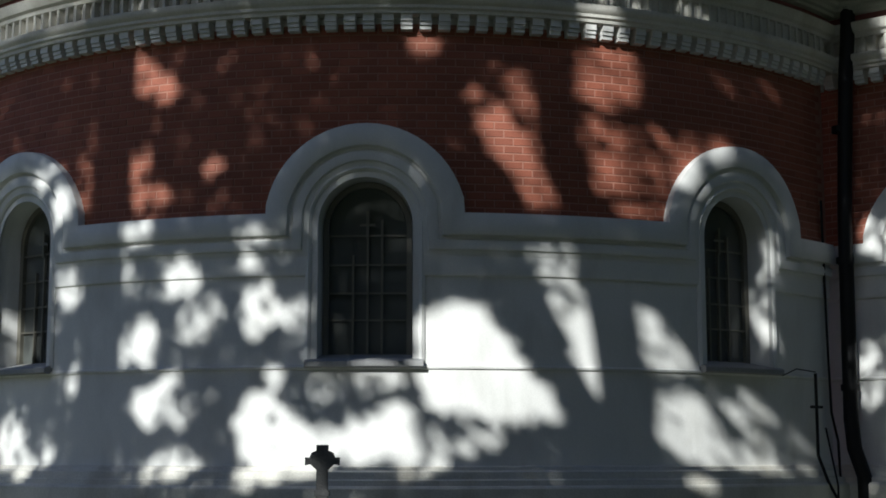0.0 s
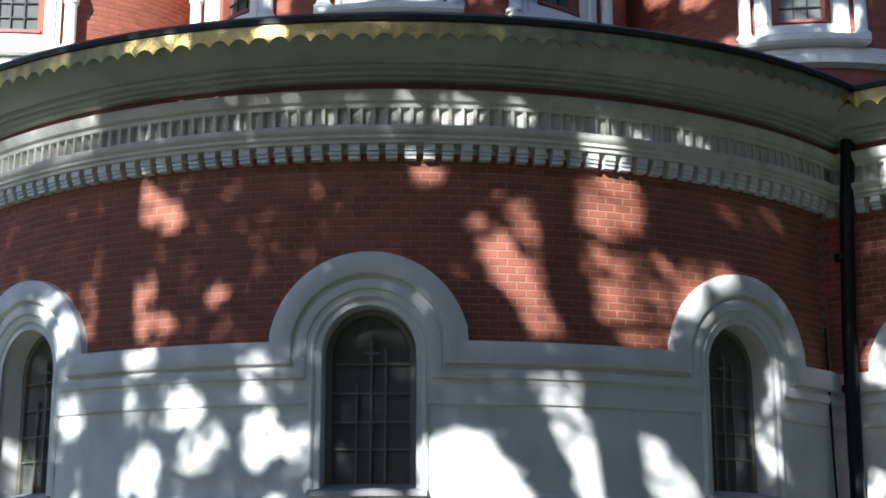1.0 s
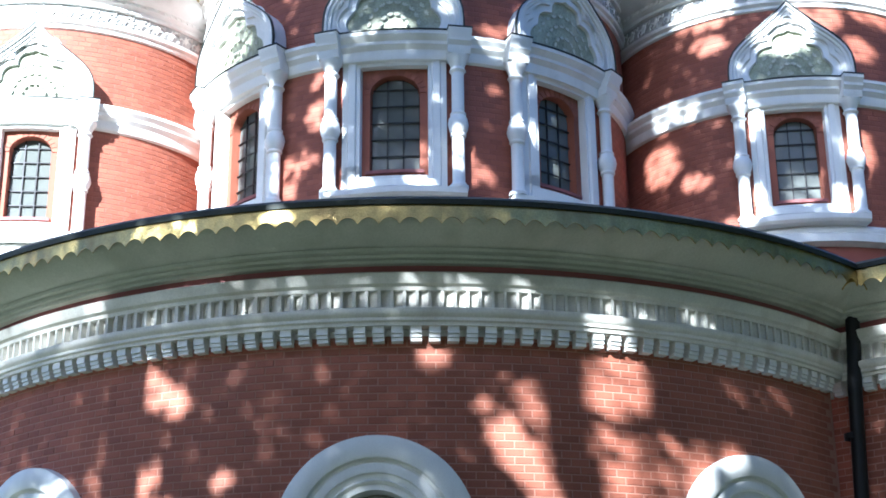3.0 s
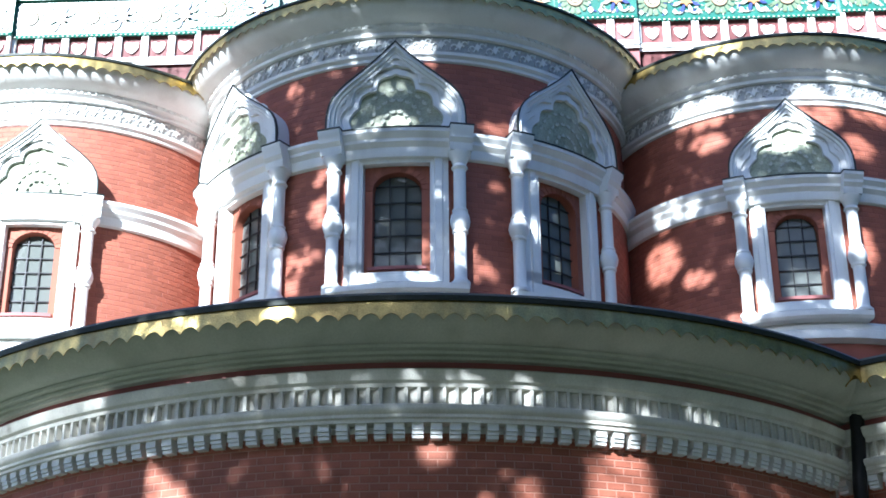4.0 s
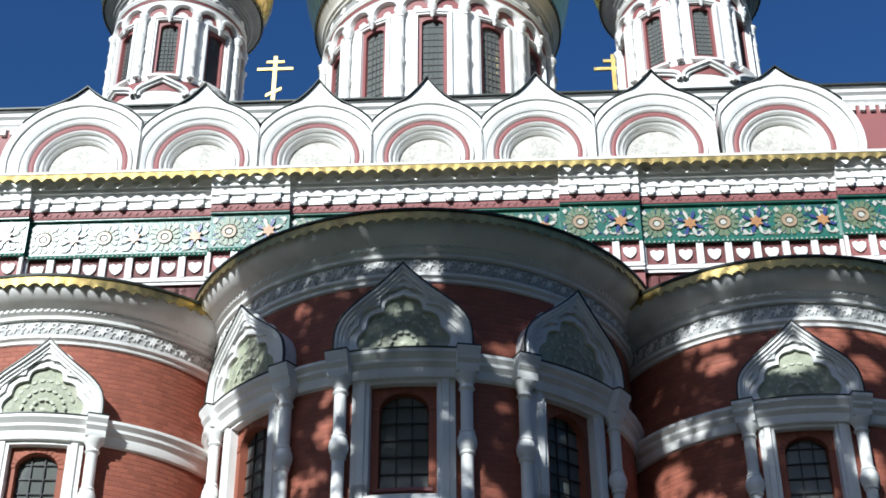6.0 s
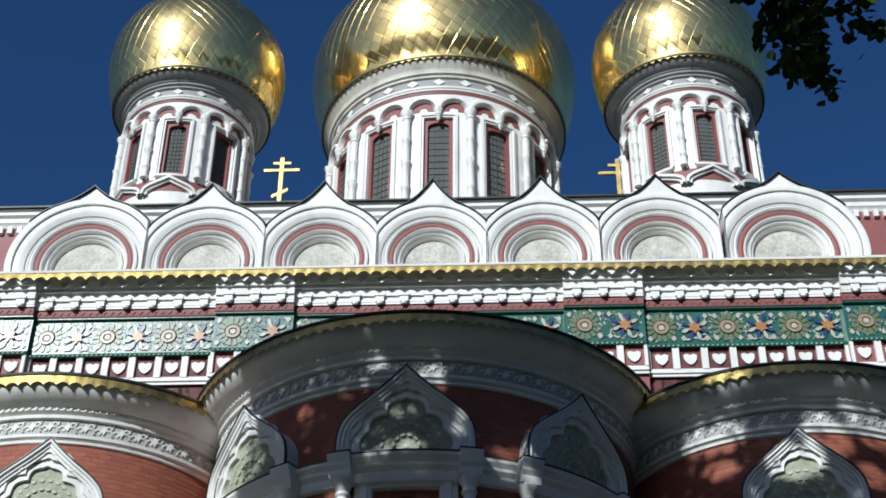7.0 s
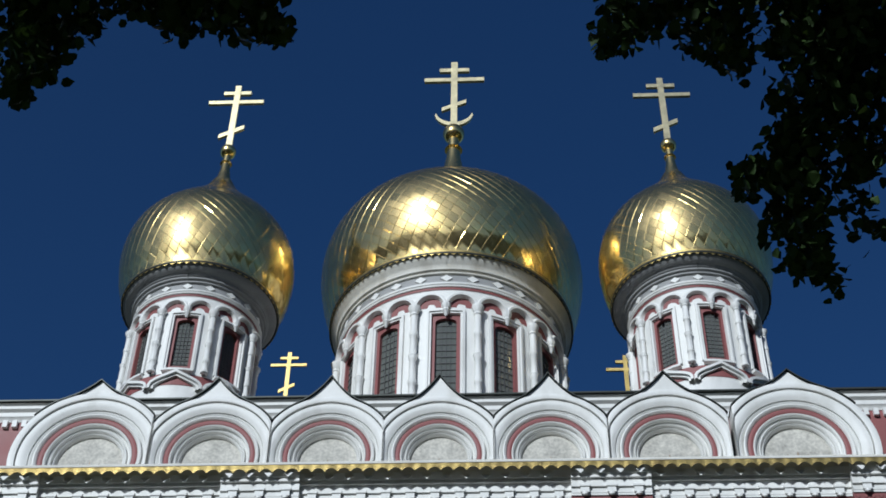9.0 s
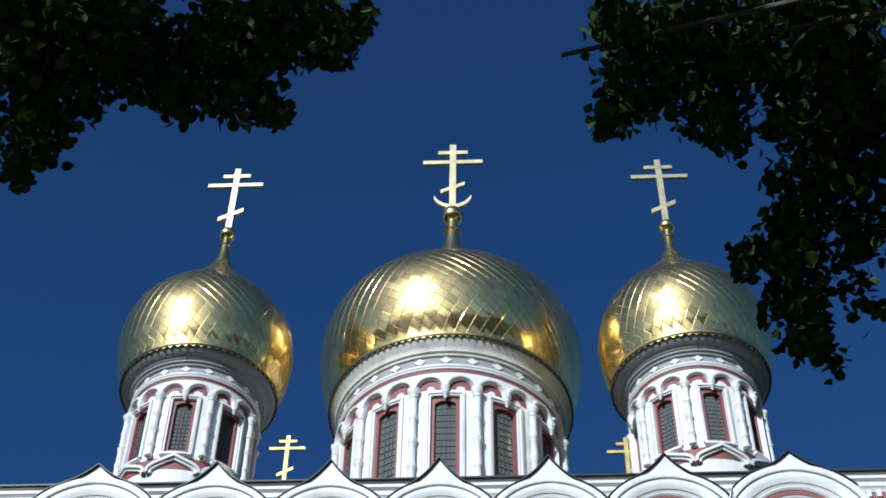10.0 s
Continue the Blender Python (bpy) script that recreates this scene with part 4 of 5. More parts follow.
def tower(label, u, v, R, n, turn, z_base, z_rim, rim_r, dome_r, z_wide, z_spire, z_ball, z_top, crescent, facets, long=3.0, cove=None):
    th = thing("dome_tower", label, "tower", "gilded domes", m=CHURCH @ pose(u, v, 0))
    at = round_wall(0, 0, R)
    full = 2 * math.pi * R
    q = full / n
    k = q / 1.72
    ztop = z_rim - 0.14 * k - 0.35
    spring = z_rim - 1.75 * k
    wt, wb = spring - 0.35 * k, spring - long * k
    holes = [(q * i, 0.40 * k, wb - 0.2 * k, wt + 0.12 * k, 0.0) for i in range(n)]
    w = Form(round_wall(0, 0, R, turn))
    pierced(w, -q / 2, full - q / 2, z_base, z_rim, holes, 0.2)
    w.part("drum_wall", WHITE, th, "white round drum")
    Form(at).run(0, full, [(0.02, spring + 0.66 * k), (0.025, spring + 0.78 * k)], 0.2).part("red_band", RED, th)
    Form(at).run(0, full, [(0.0, spring + 0.75 * k), (0.06, spring + 0.76 * k), (0.07, spring + 0.80 * k), (0.04, spring + 0.82 * k), (0.08, spring + 0.84 * k), (0.09, spring + 0.90 * k), (0.03, spring + 0.92 * k)], 0.2).part("moulding", WHITE, th)
    Form(at).run(0, full, [(0.03, spring + 0.91 * k), (0.035, spring + 1.22 * k)], 0.2).part("diamond_band", GREY, th, "grey band set with white diamonds")
    nd = round(n * 2.3)
    for i in range(nd):
        f = Form(round_wall(0, 0, R, 360 * i / nd))
        z = spring + 1.065 * k
        f.plate([(-0.17 * k, z), (0, z - 0.12 * k), (0.17 * k, z), (0, z + 0.12 * k)], 0.03, 0.07)
        f.part("diamond", WHITE, th, smooth=0)
    ov = rim_r - R
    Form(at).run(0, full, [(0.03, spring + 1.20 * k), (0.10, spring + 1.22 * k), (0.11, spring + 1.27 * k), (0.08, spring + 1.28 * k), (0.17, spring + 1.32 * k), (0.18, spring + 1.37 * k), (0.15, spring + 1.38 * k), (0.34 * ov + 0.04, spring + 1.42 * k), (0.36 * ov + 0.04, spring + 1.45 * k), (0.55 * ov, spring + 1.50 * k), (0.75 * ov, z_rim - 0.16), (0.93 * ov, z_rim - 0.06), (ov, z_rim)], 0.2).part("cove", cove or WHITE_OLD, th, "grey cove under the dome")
    Form(round_wall(0, 0, rim_r)).fringe(0, 2 * math.pi * rim_r, z_rim - 0.10, z_rim + 0.10, 0.02, 0.21, 0.06).part("valance", GOLD_OLD, th)
    # dark ring stands in for the valance's unlit back
    Form(round_wall(0, 0, rim_r)).run(0, 2 * math.pi * rim_r, [(-0.08, z_rim - 0.05), (0.0, z_rim - 0.06), (0.035, z_rim - 0.03), (0.035, z_rim + 0.02), (-0.05, z_rim + 0.03)], 0.2).part("rim_edge", ROOF, th, "dark rim, the unlit back of the valance")
    for i in range(n):
        a = turn + 360 * i / n
        pl = round_wall(0, 0, R, a)
        win = Form(pl).sweep(dense([(-0.40 * k, wb - 0.2 * k), (-0.40 * k, wt + 0.12 * k), (0.40 * k, wt + 0.12 * k), (0.40 * k, wb - 0.2 * k)], 0.3), [(0.14 * k, 0.0), (0.13 * k, 0.07), (0.06 * k, 0.08), (0.05 * k, 0.04), (0, 0.04), (0, -0.06)]).part("window", WHITE, th, "tall narrow window in a red and white frame")
        red = Form(pl)
        pierced(red, -0.40 * k, 0.40 * k, wb - 0.2 * k, wt + 0.12 * k, [(0, 0.30 * k, wb, wt - 0.15 * k, 0.14 * k)], 0.3, -0.05)
        red.sweep(opening_path(0.30 * k, wb, wt - 0.15 * k, 0.14 * k, 10), [(0, -0.05), (0, -0.2)])
        red.part("red_surround", RED, win)
        Form(pl).plate(opening_path(0.30 * k, wb, wt - 0.15 * k, 0.14 * k, 10), -0.155, -0.15).part("pane", GLASS, win, smooth=0)
        bars = Form(pl).box(-0.01, 0.01, -0.15, -0.13, wb, wt)
        for j in range(1, 12):
            z = wb + (wt - wb) * j / 12
            bars.box(-0.30 * k, 0.30 * k, -0.15, -0.13, z - 0.009, z + 0.009)
        for x in (-0.13 * k, 0.13 * k):
            bars.box(x - 0.008, x + 0.008, -0.15, -0.13, wb, wt - 0.1 * k)
        bars.part("glazing_grid", STONE, win, smooth=0)
        room(pl, win, 0.42 * k, wb - 0.3, wt + 0.3, -0.21, -0.75)
        Form(pl).run(-0.5 * k, 0.5 * k, [(0, wb - 0.34 * k), (0.13, wb - 0.32 * k), (0.13, wb - 0.24 * k), (0, wb - 0.2 * k)]).part("sill", WHITE, win)
        pc = round_wall(0, 0, R, a + 180 / n)
        H = spring - (wb - 0.35 * k)
        b0 = wb - 0.35 * k
        col = [(0.05, 0.0), (0.13, 0.02), (0.13, 0.05), (0.095, 0.07)]
        for f0 in (0.2, 0.45, 0.70):
            col += [(0.095, f0 - 0.025), (0.115, f0 - 0.015), (0.115, f0), (0.14 if f0 == 0.45 else 0.115, f0 + 0.025), (0.095, f0 + 0.045)]
        col += [(0.095, 0.90), (0.12, 0.91), (0.10, 0.93), (0.17, 0.98), (0.17, 1.0)]
        Form(pc).turned(0, 0.12 * k, [(r * k, b0 + z * H) for r, z in col], 10).part("column", WHITE, th, "slender ringed white column")
        for off in (-0.25, 0.25):
            pa = round_wall(0, 0, R, a + 180 / n + off * 360 / n)
            r0 = q * 0.25
            Form(pa).sweep(arc(0, spring, r0, 180, 0, 12), [(0.06 * k, 0.0), (0.05 * k, 0.12 * k), (0.0, 0.17 * k), (-0.06 * k, 0.16 * k), (-0.08 * k, 0.10 * k), (-0.10 * k, 0.0)]).part("arch", WHITE, th)
            Form(pa).plate(arc(0, spring, r0 * 0.8, 180, 0, 10), 0.0, 0.015).part("arch_fill", RED, th, smooth=0)
        Form(pl).turned(0, 0.10 * k, [(0.0, spring - 0.42 * k), (0.05 * k, spring - 0.36 * k), (0.06 * k, spring - 0.25 * k), (0.10 * k, spring - 0.2 * k), (0.08 * k, spring - 0.14 * k), (0.13 * k, spring - 0.04 * k), (0.13 * k, spring + 0.02 * k)], 8).part("pendant", WHITE, th, "small white hanging boss")
        # small ogee at the foot of each bay
        og = ogee(0.80 * k, 0.62 * k, b0 - 0.66 * k, 8)
        Form(pl).sweep(og, [(0.05 * k, 0.0), (0.05 * k, 0.16), (-0.04 * k, 0.16), (-0.05 * k, 0.09), (-0.12 * k, 0.09), (-0.13 * k, 0.0)]).part("foot_gable", WHITE, th)
    Form(at).run(0, full, [(0.012, b0 - 0.5 * k), (0.012, b0 - 0.02)], 0.2).part("foot_band", RED, th)
    # onion dome of overlapping gilded lozenge panels
    span = z_spire - z_rim

    def shape(t):
        pts = ((0.0, 0.87), (0.1, 0.95), (0.22, 0.99), (0.30, 1.0), (0.40, 0.975), (0.48, 0.92), (0.56, 0.82), (0.65, 0.66), (0.75, 0.47), (0.85, 0.29), (0.93, 0.18), (1.0, 0.11))
        for (a, ra), (b, rb) in zip(pts, pts[1:]):
            if t <= b:
                f = (t - a) / (b - a)
                return ra + (rb - ra) * f
        return 0.115
    smooth_r = [sum(shape(min(1, max(0, i / 80 + j / 100))) for j in range(-4, 5)) / 9 for i in range(81)]

    def rad_at(t):
        x = min(0.99999, max(0, t)) * 80
        i = int(x)
        return dome_r * (smooth_r[i] + (smooth_r[i + 1] - smooth_r[i]) * (x - i))
    V, F, N = [], [], []
    rows = facets // 2

    def spot(a, t, lift):
        rr = rad_at(min(1, max(0, t))) + lift
        return Vector((rr * math.sin(a), -rr * math.cos(a), z_rim + 0.06 + span * min(1, max(0, t))))

    def normal(a, t):
        slope = (rad_at(t + 0.01) - rad_at(t - 0.01)) / (0.02 * span)
        return Vector((math.sin(a), -math.cos(a), -slope)).normalized()
    for r in range(rows + 1):
        for c in range(facets):
            base, mid_t = c + 0.5 * (r % 2) - 0.2 * r, r / rows
            o = len(V)
            tip = Vector(rng_dome.normal(size=3)) * 0.024
            rim_, face = [], []
            for up_, dc in ((-1, 0.2), (0, 0.5), (1, -0.2), (0, -0.5)):
                for k, lift, dest in ((1.0, 0.0, rim_), (0.94, 0.013 if up_ < 0 else 0.008, face)):
                    t = min(1, max(0, mid_t + up_ * k / rows))
                    a = 2 * math.pi * (base + dc * k) / facets
                    dest.append((spot(a, t, lift * dome_r / 4), (normal(a, t) + tip).normalized()))
            V += [tuple(p) for p, _ in rim_ + face]
            F.append((o + 4, o + 5, o + 6, o + 7))
            N += [tuple(q) for _, q in face]
            for k in range(4):
                m_ = (k + 1) % 4
                n_ = (rim_[m_][0] - rim_[k][0]).cross(face[k][0] - rim_[k][0])
                n_ = n_.normalized() if n_.length > 1e-9 else rim_[k][1]
                n_ = (n_ * 0.6 + rim_[k][1] * 0.6).normalized()
                F.append((o + k, o + m_, o + 4 + m_, o + 4 + k))
                N += [tuple(n_)] * 4
    me = bpy.data.meshes.new("lozenge_plating")
    me.from_pydata(V, [], F)
    me.shade_smooth()
    me.normals_split_custom_set(N)
    me.materials.append(GOLD)
    core = Form(lambda s, d, z: (s, d, z)).turned(0, 0, [(rad_at(i / 40) - 0.02, z_rim + 0.06 + span * i / 40) for i in range(41)], 64)
    dome = core.part("onion_dome", GOLD, th, "gilded onion dome of overlapping lozenge plates")
    plates = tagged(new("lozenge_plating", me), "gilded lozenge plates", kind="stuff")
    plates.parent = dome
    s = z_ball - z_spire
    sp = Form(lambda s, d, z: (s, d, z)).turned(0, 0, [(0.125 * dome_r, z_spire - 0.1), (0.085 * dome_r, z_spire + 0.18 * s), (0.062 * dome_r, z_spire + 0.42 * s), (0.056 * dome_r, z_spire + 0.6 * s), (0.075 * dome_r, z_spire + 0.62 * s), (0.05 * dome_r, z_spire + 0.66 * s), (0.045 * dome_r, z_ball)], 20)
    sp.part("spire", GOLD, th)
    rb = 0.078 * dome_r + 0.06
    ball = Form(lambda s, d, z: (s, d, z)).turned(0, 0, [(rb * math.sin(math.pi * i / 14), z_ball - rb * math.cos(math.pi * i / 14)) for i in range(15)], 24)
    ball.part("ball", GOLD, th)
    cz = z_ball + rb * 0.8
    f = cross_form(z_top - cz, crescent)
    c = f.part("cross", CROSS_GOLD, th, "flat gilded cross with slanted lower bar", smooth=0)
    c.location = (0, 0, cz)


tower("large central drum under a gilded onion dome", -0.1, 8.0, 3.3, 12, 0.0, 23.5, 30.75, 3.68, 4.1, 34.0, 37.8, 40.0, 43.9, True, 64)
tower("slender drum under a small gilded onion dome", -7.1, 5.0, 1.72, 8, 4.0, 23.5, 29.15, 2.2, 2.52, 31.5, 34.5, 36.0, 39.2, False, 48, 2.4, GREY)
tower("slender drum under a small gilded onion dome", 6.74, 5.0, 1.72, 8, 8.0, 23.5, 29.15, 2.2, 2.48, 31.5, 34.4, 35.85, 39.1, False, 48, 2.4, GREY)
for x, y, z0, h in ((-4.22, 4.0, 25.25, 1.58), (5.2, 9.0, 28.7, 2.0)):
    c = new("roof_cross", cross_form(h, False).mesh("roof_cross", GOLD_OLD, 0))
    c.matrix_world = CHURCH @ pose(x, y, z0)
    tagged(c, "flat gilded three-barred cross on a thin post", "cross", "roof crosses")
    post = Form(lambda s, d, z: (s, -d, z)).turned(0, 0, [(0.05, -5.0), (0.05, 0.05)], 8).part("post", DARK, c)

# ---- drainpipe and thin service pipes in the corner of the two lower apses ----
def pipe(f, pts, r, n=10):
    """A tube along points."""
    rings = []
    for i, p in enumerate(pts):
        a, b = Vector(pts[max(0, i - 1)]), Vector(pts[min(len(pts) - 1, i + 1)])
        t = (b - a).normalized()
        x = t.cross(Vector((0.3, 1, 0.1))).normalized()
        y = t.cross(x)
        rr = r[i] if isinstance(r, (list, tuple)) else r
        rings.append([tuple(Vector(p) + (x * math.cos(2 * math.pi * j / n) + y * math.sin(2 * math.pi * j / n)) * rr) for j in range(n)])
    o = len(f.v)
    f.v += [q for ring in rings for q in ring]
    f.f += [(o + i * n + j, o + i * n + (j + 1) % n, o + (i + 1) * n + (j + 1) % n, o + (i + 1) * n + j) for i in range(len(pts) - 1) for j in range(n)]
    return f


def plain(x, y, z):
    return (x, y, z)


def at_lower(th, d, z):
    return round_wall(0, 0, 8.0)(radians(th) * 8.0, d, z)


drain = thing("drainpipe", "black iron drainpipe in the corner between two apses", "pipe")
pipe(Form(plain), [at_lower(51.8, 0.5, 8.4), at_lower(51.8, 0.46, 7.6), at_lower(51.9, 0.40, 7.0), at_lower(52.0, 0.3, 5.0), at_lower(52.0, 0.28, 2.1), at_lower(51.9, 0.32, 1.7), at_lower(52.4, 0.42, 1.3), at_lower(52.4, 0.42, 0.05)], 0.105, 12).part("downpipe", DARK, drain)
for z in (6.2, 4.3, 2.5):
    pipe(Form(plain), [at_lower(52.0, 0.28, z), at_lower(52.0, 0.28, z + 0.09)], 0.125, 12).part("collar", DARK, drain)
cable = thing("cable", "thin black cable beside the drainpipe", "cable")
pipe(Form(plain), [at_lower(50.3, 0.06, 5.2), at_lower(50.4, 0.07, 3.4), at_lower(50.5, 0.09, 2.2), at_lower(51.3, 0.12, 1.8), at_lower(51.4, 0.14, 0.9)], 0.018, 6).part("lead", DARK, cable)
tall = thing("service_pipe", "thin bent iron pipe with a wire to the window", "pipe")
pipe(Form(plain), [at_lower(47.2, 0.12, 2.72), at_lower(47.2, 0.12, 1.6), at_lower(47.9, 0.2, 1.25), at_lower(48.4, 0.3, 1.0), at_lower(48.4, 0.3, 0.0)], 0.022, 8).part("upright", DARK, tall)
pipe(Form(plain), [at_lower(41.5, 0.14, 2.66), at_lower(43.5, 0.16, 2.76), at_lower(47.2, 0.12, 2.74)], 0.008, 6).part("wire", DARK, tall)
pipe(Form(plain), [at_lower(46.4, 0.1, 2.26), at_lower(48.0, 0.14, 2.26)], 0.02, 6).part("clamp", DARK, tall)
short = thing("service_pipe", "short thin iron pipe by the plinth", "pipe")
pipe(Form(plain), [at_lower(48.3, 0.16, 1.98), at_lower(48.5, 0.3, 1.2), at_lower(48.5, 0.3, 0.0)], 0.014, 6).part("upright", DARK, short)

# ---- gravestone cross ----
grave = new("gravestone_cross")
grave.location = (-0.975, 12.0, 0)
tagged(grave, "dark stone ringed cross on a tapered pedestal", "gravestone")
fl = flat_wall(0, 0)
w, t = 0.046, 0.05
cr = Form(fl)
H = 1.685
arms = [(-0.05, 1.0), (0.05, 1.0), (0.044, H - 0.20), (0.085, H - 0.165), (0.095, H - 0.155), (0.138, H - 0.165), (0.138, H - 0.10), (0.10, H - 0.10), (0.085, H - 0.062), (0.046, H - 0.045), (0.046, H), (-0.046, H), (-0.046, H - 0.045), (-0.085, H - 0.062), (-0.10, H - 0.10), (-0.138, H - 0.10), (-0.138, H - 0.165), (-0.095, H - 0.155), (-0.085, H - 0.165), (-0.044, H - 0.20)]
cr.plate(arms, -t, t).part("cross", STONE, grave, smooth=0)
Form(fl).box(-0.06, 0.06, -0.06, 0.06, 1.28, 1.32).part("collar", STONE, grave, smooth=0)
ped = Form(fl)
for z0, z1, a, b in ((0.0, 0.18, 0.36, 0.36), (0.18, 0.28, 0.30, 0.30), (0.28, 0.92, 0.22, 0.17), (0.92, 1.02, 0.21, 0.21)):
    ped.add([(-a, a, z0), (a, a, z0), (a, -a, z0), (-a, -a, z0), (-b, b, z1), (b, b, z1), (b, -b, z1), (-b, -b, z1)], [(0, 1, 5, 4), (1, 2, 6, 5), (2, 3, 7, 6), (3, 0, 4, 7), (4, 5, 6, 7)])
ped.part("pedestal", STONE, grave, smooth=0)

# ---- trees: leaf, limb, crown ----
rng = np.random.default_rng(7)


def leaf_mesh(name, centres, sizes, mat, droop=0.25):
    """Round pointed leaves, each turned its own way."""
    n = len(centres)
    c = np.asarray(centres, float)
    ax = rng.normal(size=(n, 3))
    ax[:, 2] -= droop * 2
    ax /= np.linalg.norm(ax, axis=1)[:, None]
    sd = np.cross(ax, rng.normal(size=(n, 3)))
    sd /= np.linalg.norm(sd, axis=1)[:, None]
    nr = np.cross(ax, sd)
    s = np.asarray(sizes, float)[:, None]
    outline = ((-0.5, 0.0, 0.0), (-0.30, 0.36, 0.06), (0.08, 0.42, 0.08), (0.55, 0.0, -0.05), (0.08, -0.42, 0.08), (-0.30, -0.36, 0.06))
    pts = np.stack([c + s * (a * ax + b * sd + h * nr) for a, b, h in outline], 1).reshape(-1, 3)
    me = bpy.data.meshes.new(name)
    me.from_pydata(pts.tolist(), [], (np.arange(n * 6).reshape(n, 6)).tolist())
    me.materials.append(mat)
    return me


# openings in the crowns, told by where the sun that falls through them strikes the wall
# with an outline: leaves left in the opening (0 none, 1 closed), corners as angle and height
OPEN_BASE = [
    (0, [(4.3, 3.30), (7.2, 3.47), (9.7, 3.48), (12.0, 3.03), (15.3, 2.41), (17.0, 2.07), (12.2, 2.04), (9.7, 2.09), (5.2, 2.22), (4.0, 2.67)]),
    (0.5, [(7.2, 2.07), (11.7, 2.04), (10.7, 1.71), (8.2, 1.68)]),
    (0.5, [(14.1, 4.16), (19.2, 4.19), (19.8, 3.40), (17.0, 3.32)]),
    (0.03, [(16.7, 3.39), (20.0, 3.37), (21.4, 2.70), (20.8, 1.99), (19.1, 2.62)]),
    (0.15, [(24.6, 3.50), (26.1, 3.40), (28.5, 3.08), (31.7, 2.72), (25.9, 2.70), (24.8, 3.07)]),
    (0.1, [(26.2, 2.28), (28.4, 2.47), (30.9, 2.37), (34.2, 1.86), (39.4, 1.57), (43.6, 1.27), (34.1, 1.39), (28.8, 1.65), (26.3, 1.89)]),
    (0.5, [(31.6, 2.59), (38.1, 2.46), (45.8, 1.80), (47.6, 1.26), (43.7, 1.35), (37.9, 1.72)]),
    (0.03, [(-12.1, 2.06), (-10.9, 2.40), (-8.8, 2.30), (-6.7, 1.99), (-3.7, 1.95), (-2.2, 1.71), (-4.6, 1.34), (-9.2, 1.30), (-11.3, 1.58)]),
]
OPEN_BRICK = [
    (0.05, [(19.3, 7.21), (22.4, 7.29), (23.6, 6.97), (24.7, 6.53), (24.2, 6.16), (21.1, 6.08), (19.0, 6.20)]),
    (0.45, [(19.1, 5.83), (23.4, 5.73), (29.0, 5.80), (34.5, 5.77), (32.3, 5.43), (29.5, 5.09), (28.4, 4.63), (23.9, 4.73), (21.9, 4.90), (20.2, 5.21)]),
    (0.1, [(19.3, 5.57), (20.8, 5.48), (23.0, 5.06), (25.7, 4.64), (22.7, 4.74), (20.5, 5.13)]),
    (0.5, [(9.0, 6.31), (13.5, 6.41), (14.8, 6.16), (14.0, 5.82), (14.5, 5.61), (13.4, 5.24), (11.9, 5.45), (9.8, 5.62), (8.8, 5.94)]),
    (0.05, [(9.7, 5.76), (12.4, 5.81), (13.8, 5.49), (13.8, 5.13), (12.4, 5.25), (10.4, 5.55)]),
    (0.35, [(12.6, 5.27), (14.5, 5.24), (16.9, 4.97), (17.1, 4.74), (13.9, 4.79)]),
    (0.3, [(-26.7, 6.94), (-23.3, 6.94), (-19.3, 6.47), (-19.3, 6.17), (-21.3, 6.27), (-24.5, 6.43), (-27.3, 6.55)]),
]
# round ones: angle, height, half width, half height, leaves left
LIT_BASE = [(-0.7, 1.81, 0.36, 0.29, 0.05), (1.9, 1.98, 0.28, 0.32, 0.1), (4.2, 1.64, 0.42, 0.34, 0.5), (0.3, 2.57, 0.30, 0.20, 0.5), (-3.2, 2.47, 0.32, 0.18, 0.55), (-26.2, 2.91, 0.43, 0.25, 0.2), (-21.4, 3.01, 0.22, 0.35, 0.15), (-20.8, 2.21, 0.23, 0.26, 0.1), (-28.5, 2.59, 0.30, 0.28, 0.45), (-10.0, 3.37, 0.26, 0.34, 0.15), (-6.6, 3.30, 0.19, 0.23, 0.4), (-24.5, 3.92, 0.21, 0.36, 0.3), (-30.4, 3.78, 0.23, 0.29, 0.4), (-17.7, 3.83, 0.29, 0.25, 0.3), (-15.9, 3.33, 0.36, 0.29, 0.6)]
LIT_LEFT = [(40.5, 4.1, 0.35, 0.55, 0.3), (39.8, 3.3, 0.3, 0.5, 0.45), (-38.2, 1.76, 0.33, 0.37, 0.1), (-35.4, 1.43, 0.21, 0.19, 0.1), (-32.6, 1.65, 0.16, 0.19, 0.4), (-27.0, 1.22, 0.21, 0.18, 0.2), (-18.4, 1.47, 0.47, 0.22, 0.45), (-10.6, 4.16, 0.16, 0.32, 0.45), (-22.7, 4.44, 0.35, 0.19, 0.4), (-9.7, 1.27, 0.37, 0.17, 0.3), (-17.4, 2.20, 0.20, 0.23, 0.55), (-34.1, 5.29, 0.19, 0.16, 0.25), (-31.3, 4.80, 0.22, 0.25, 0.15), (-39.4, 3.17, 0.22, 0.39, 0.4), (43.1, 4.50, 0.33, 0.48, 0.45), (37.9, 1.65, 0.67, 0.30, 0.6)]
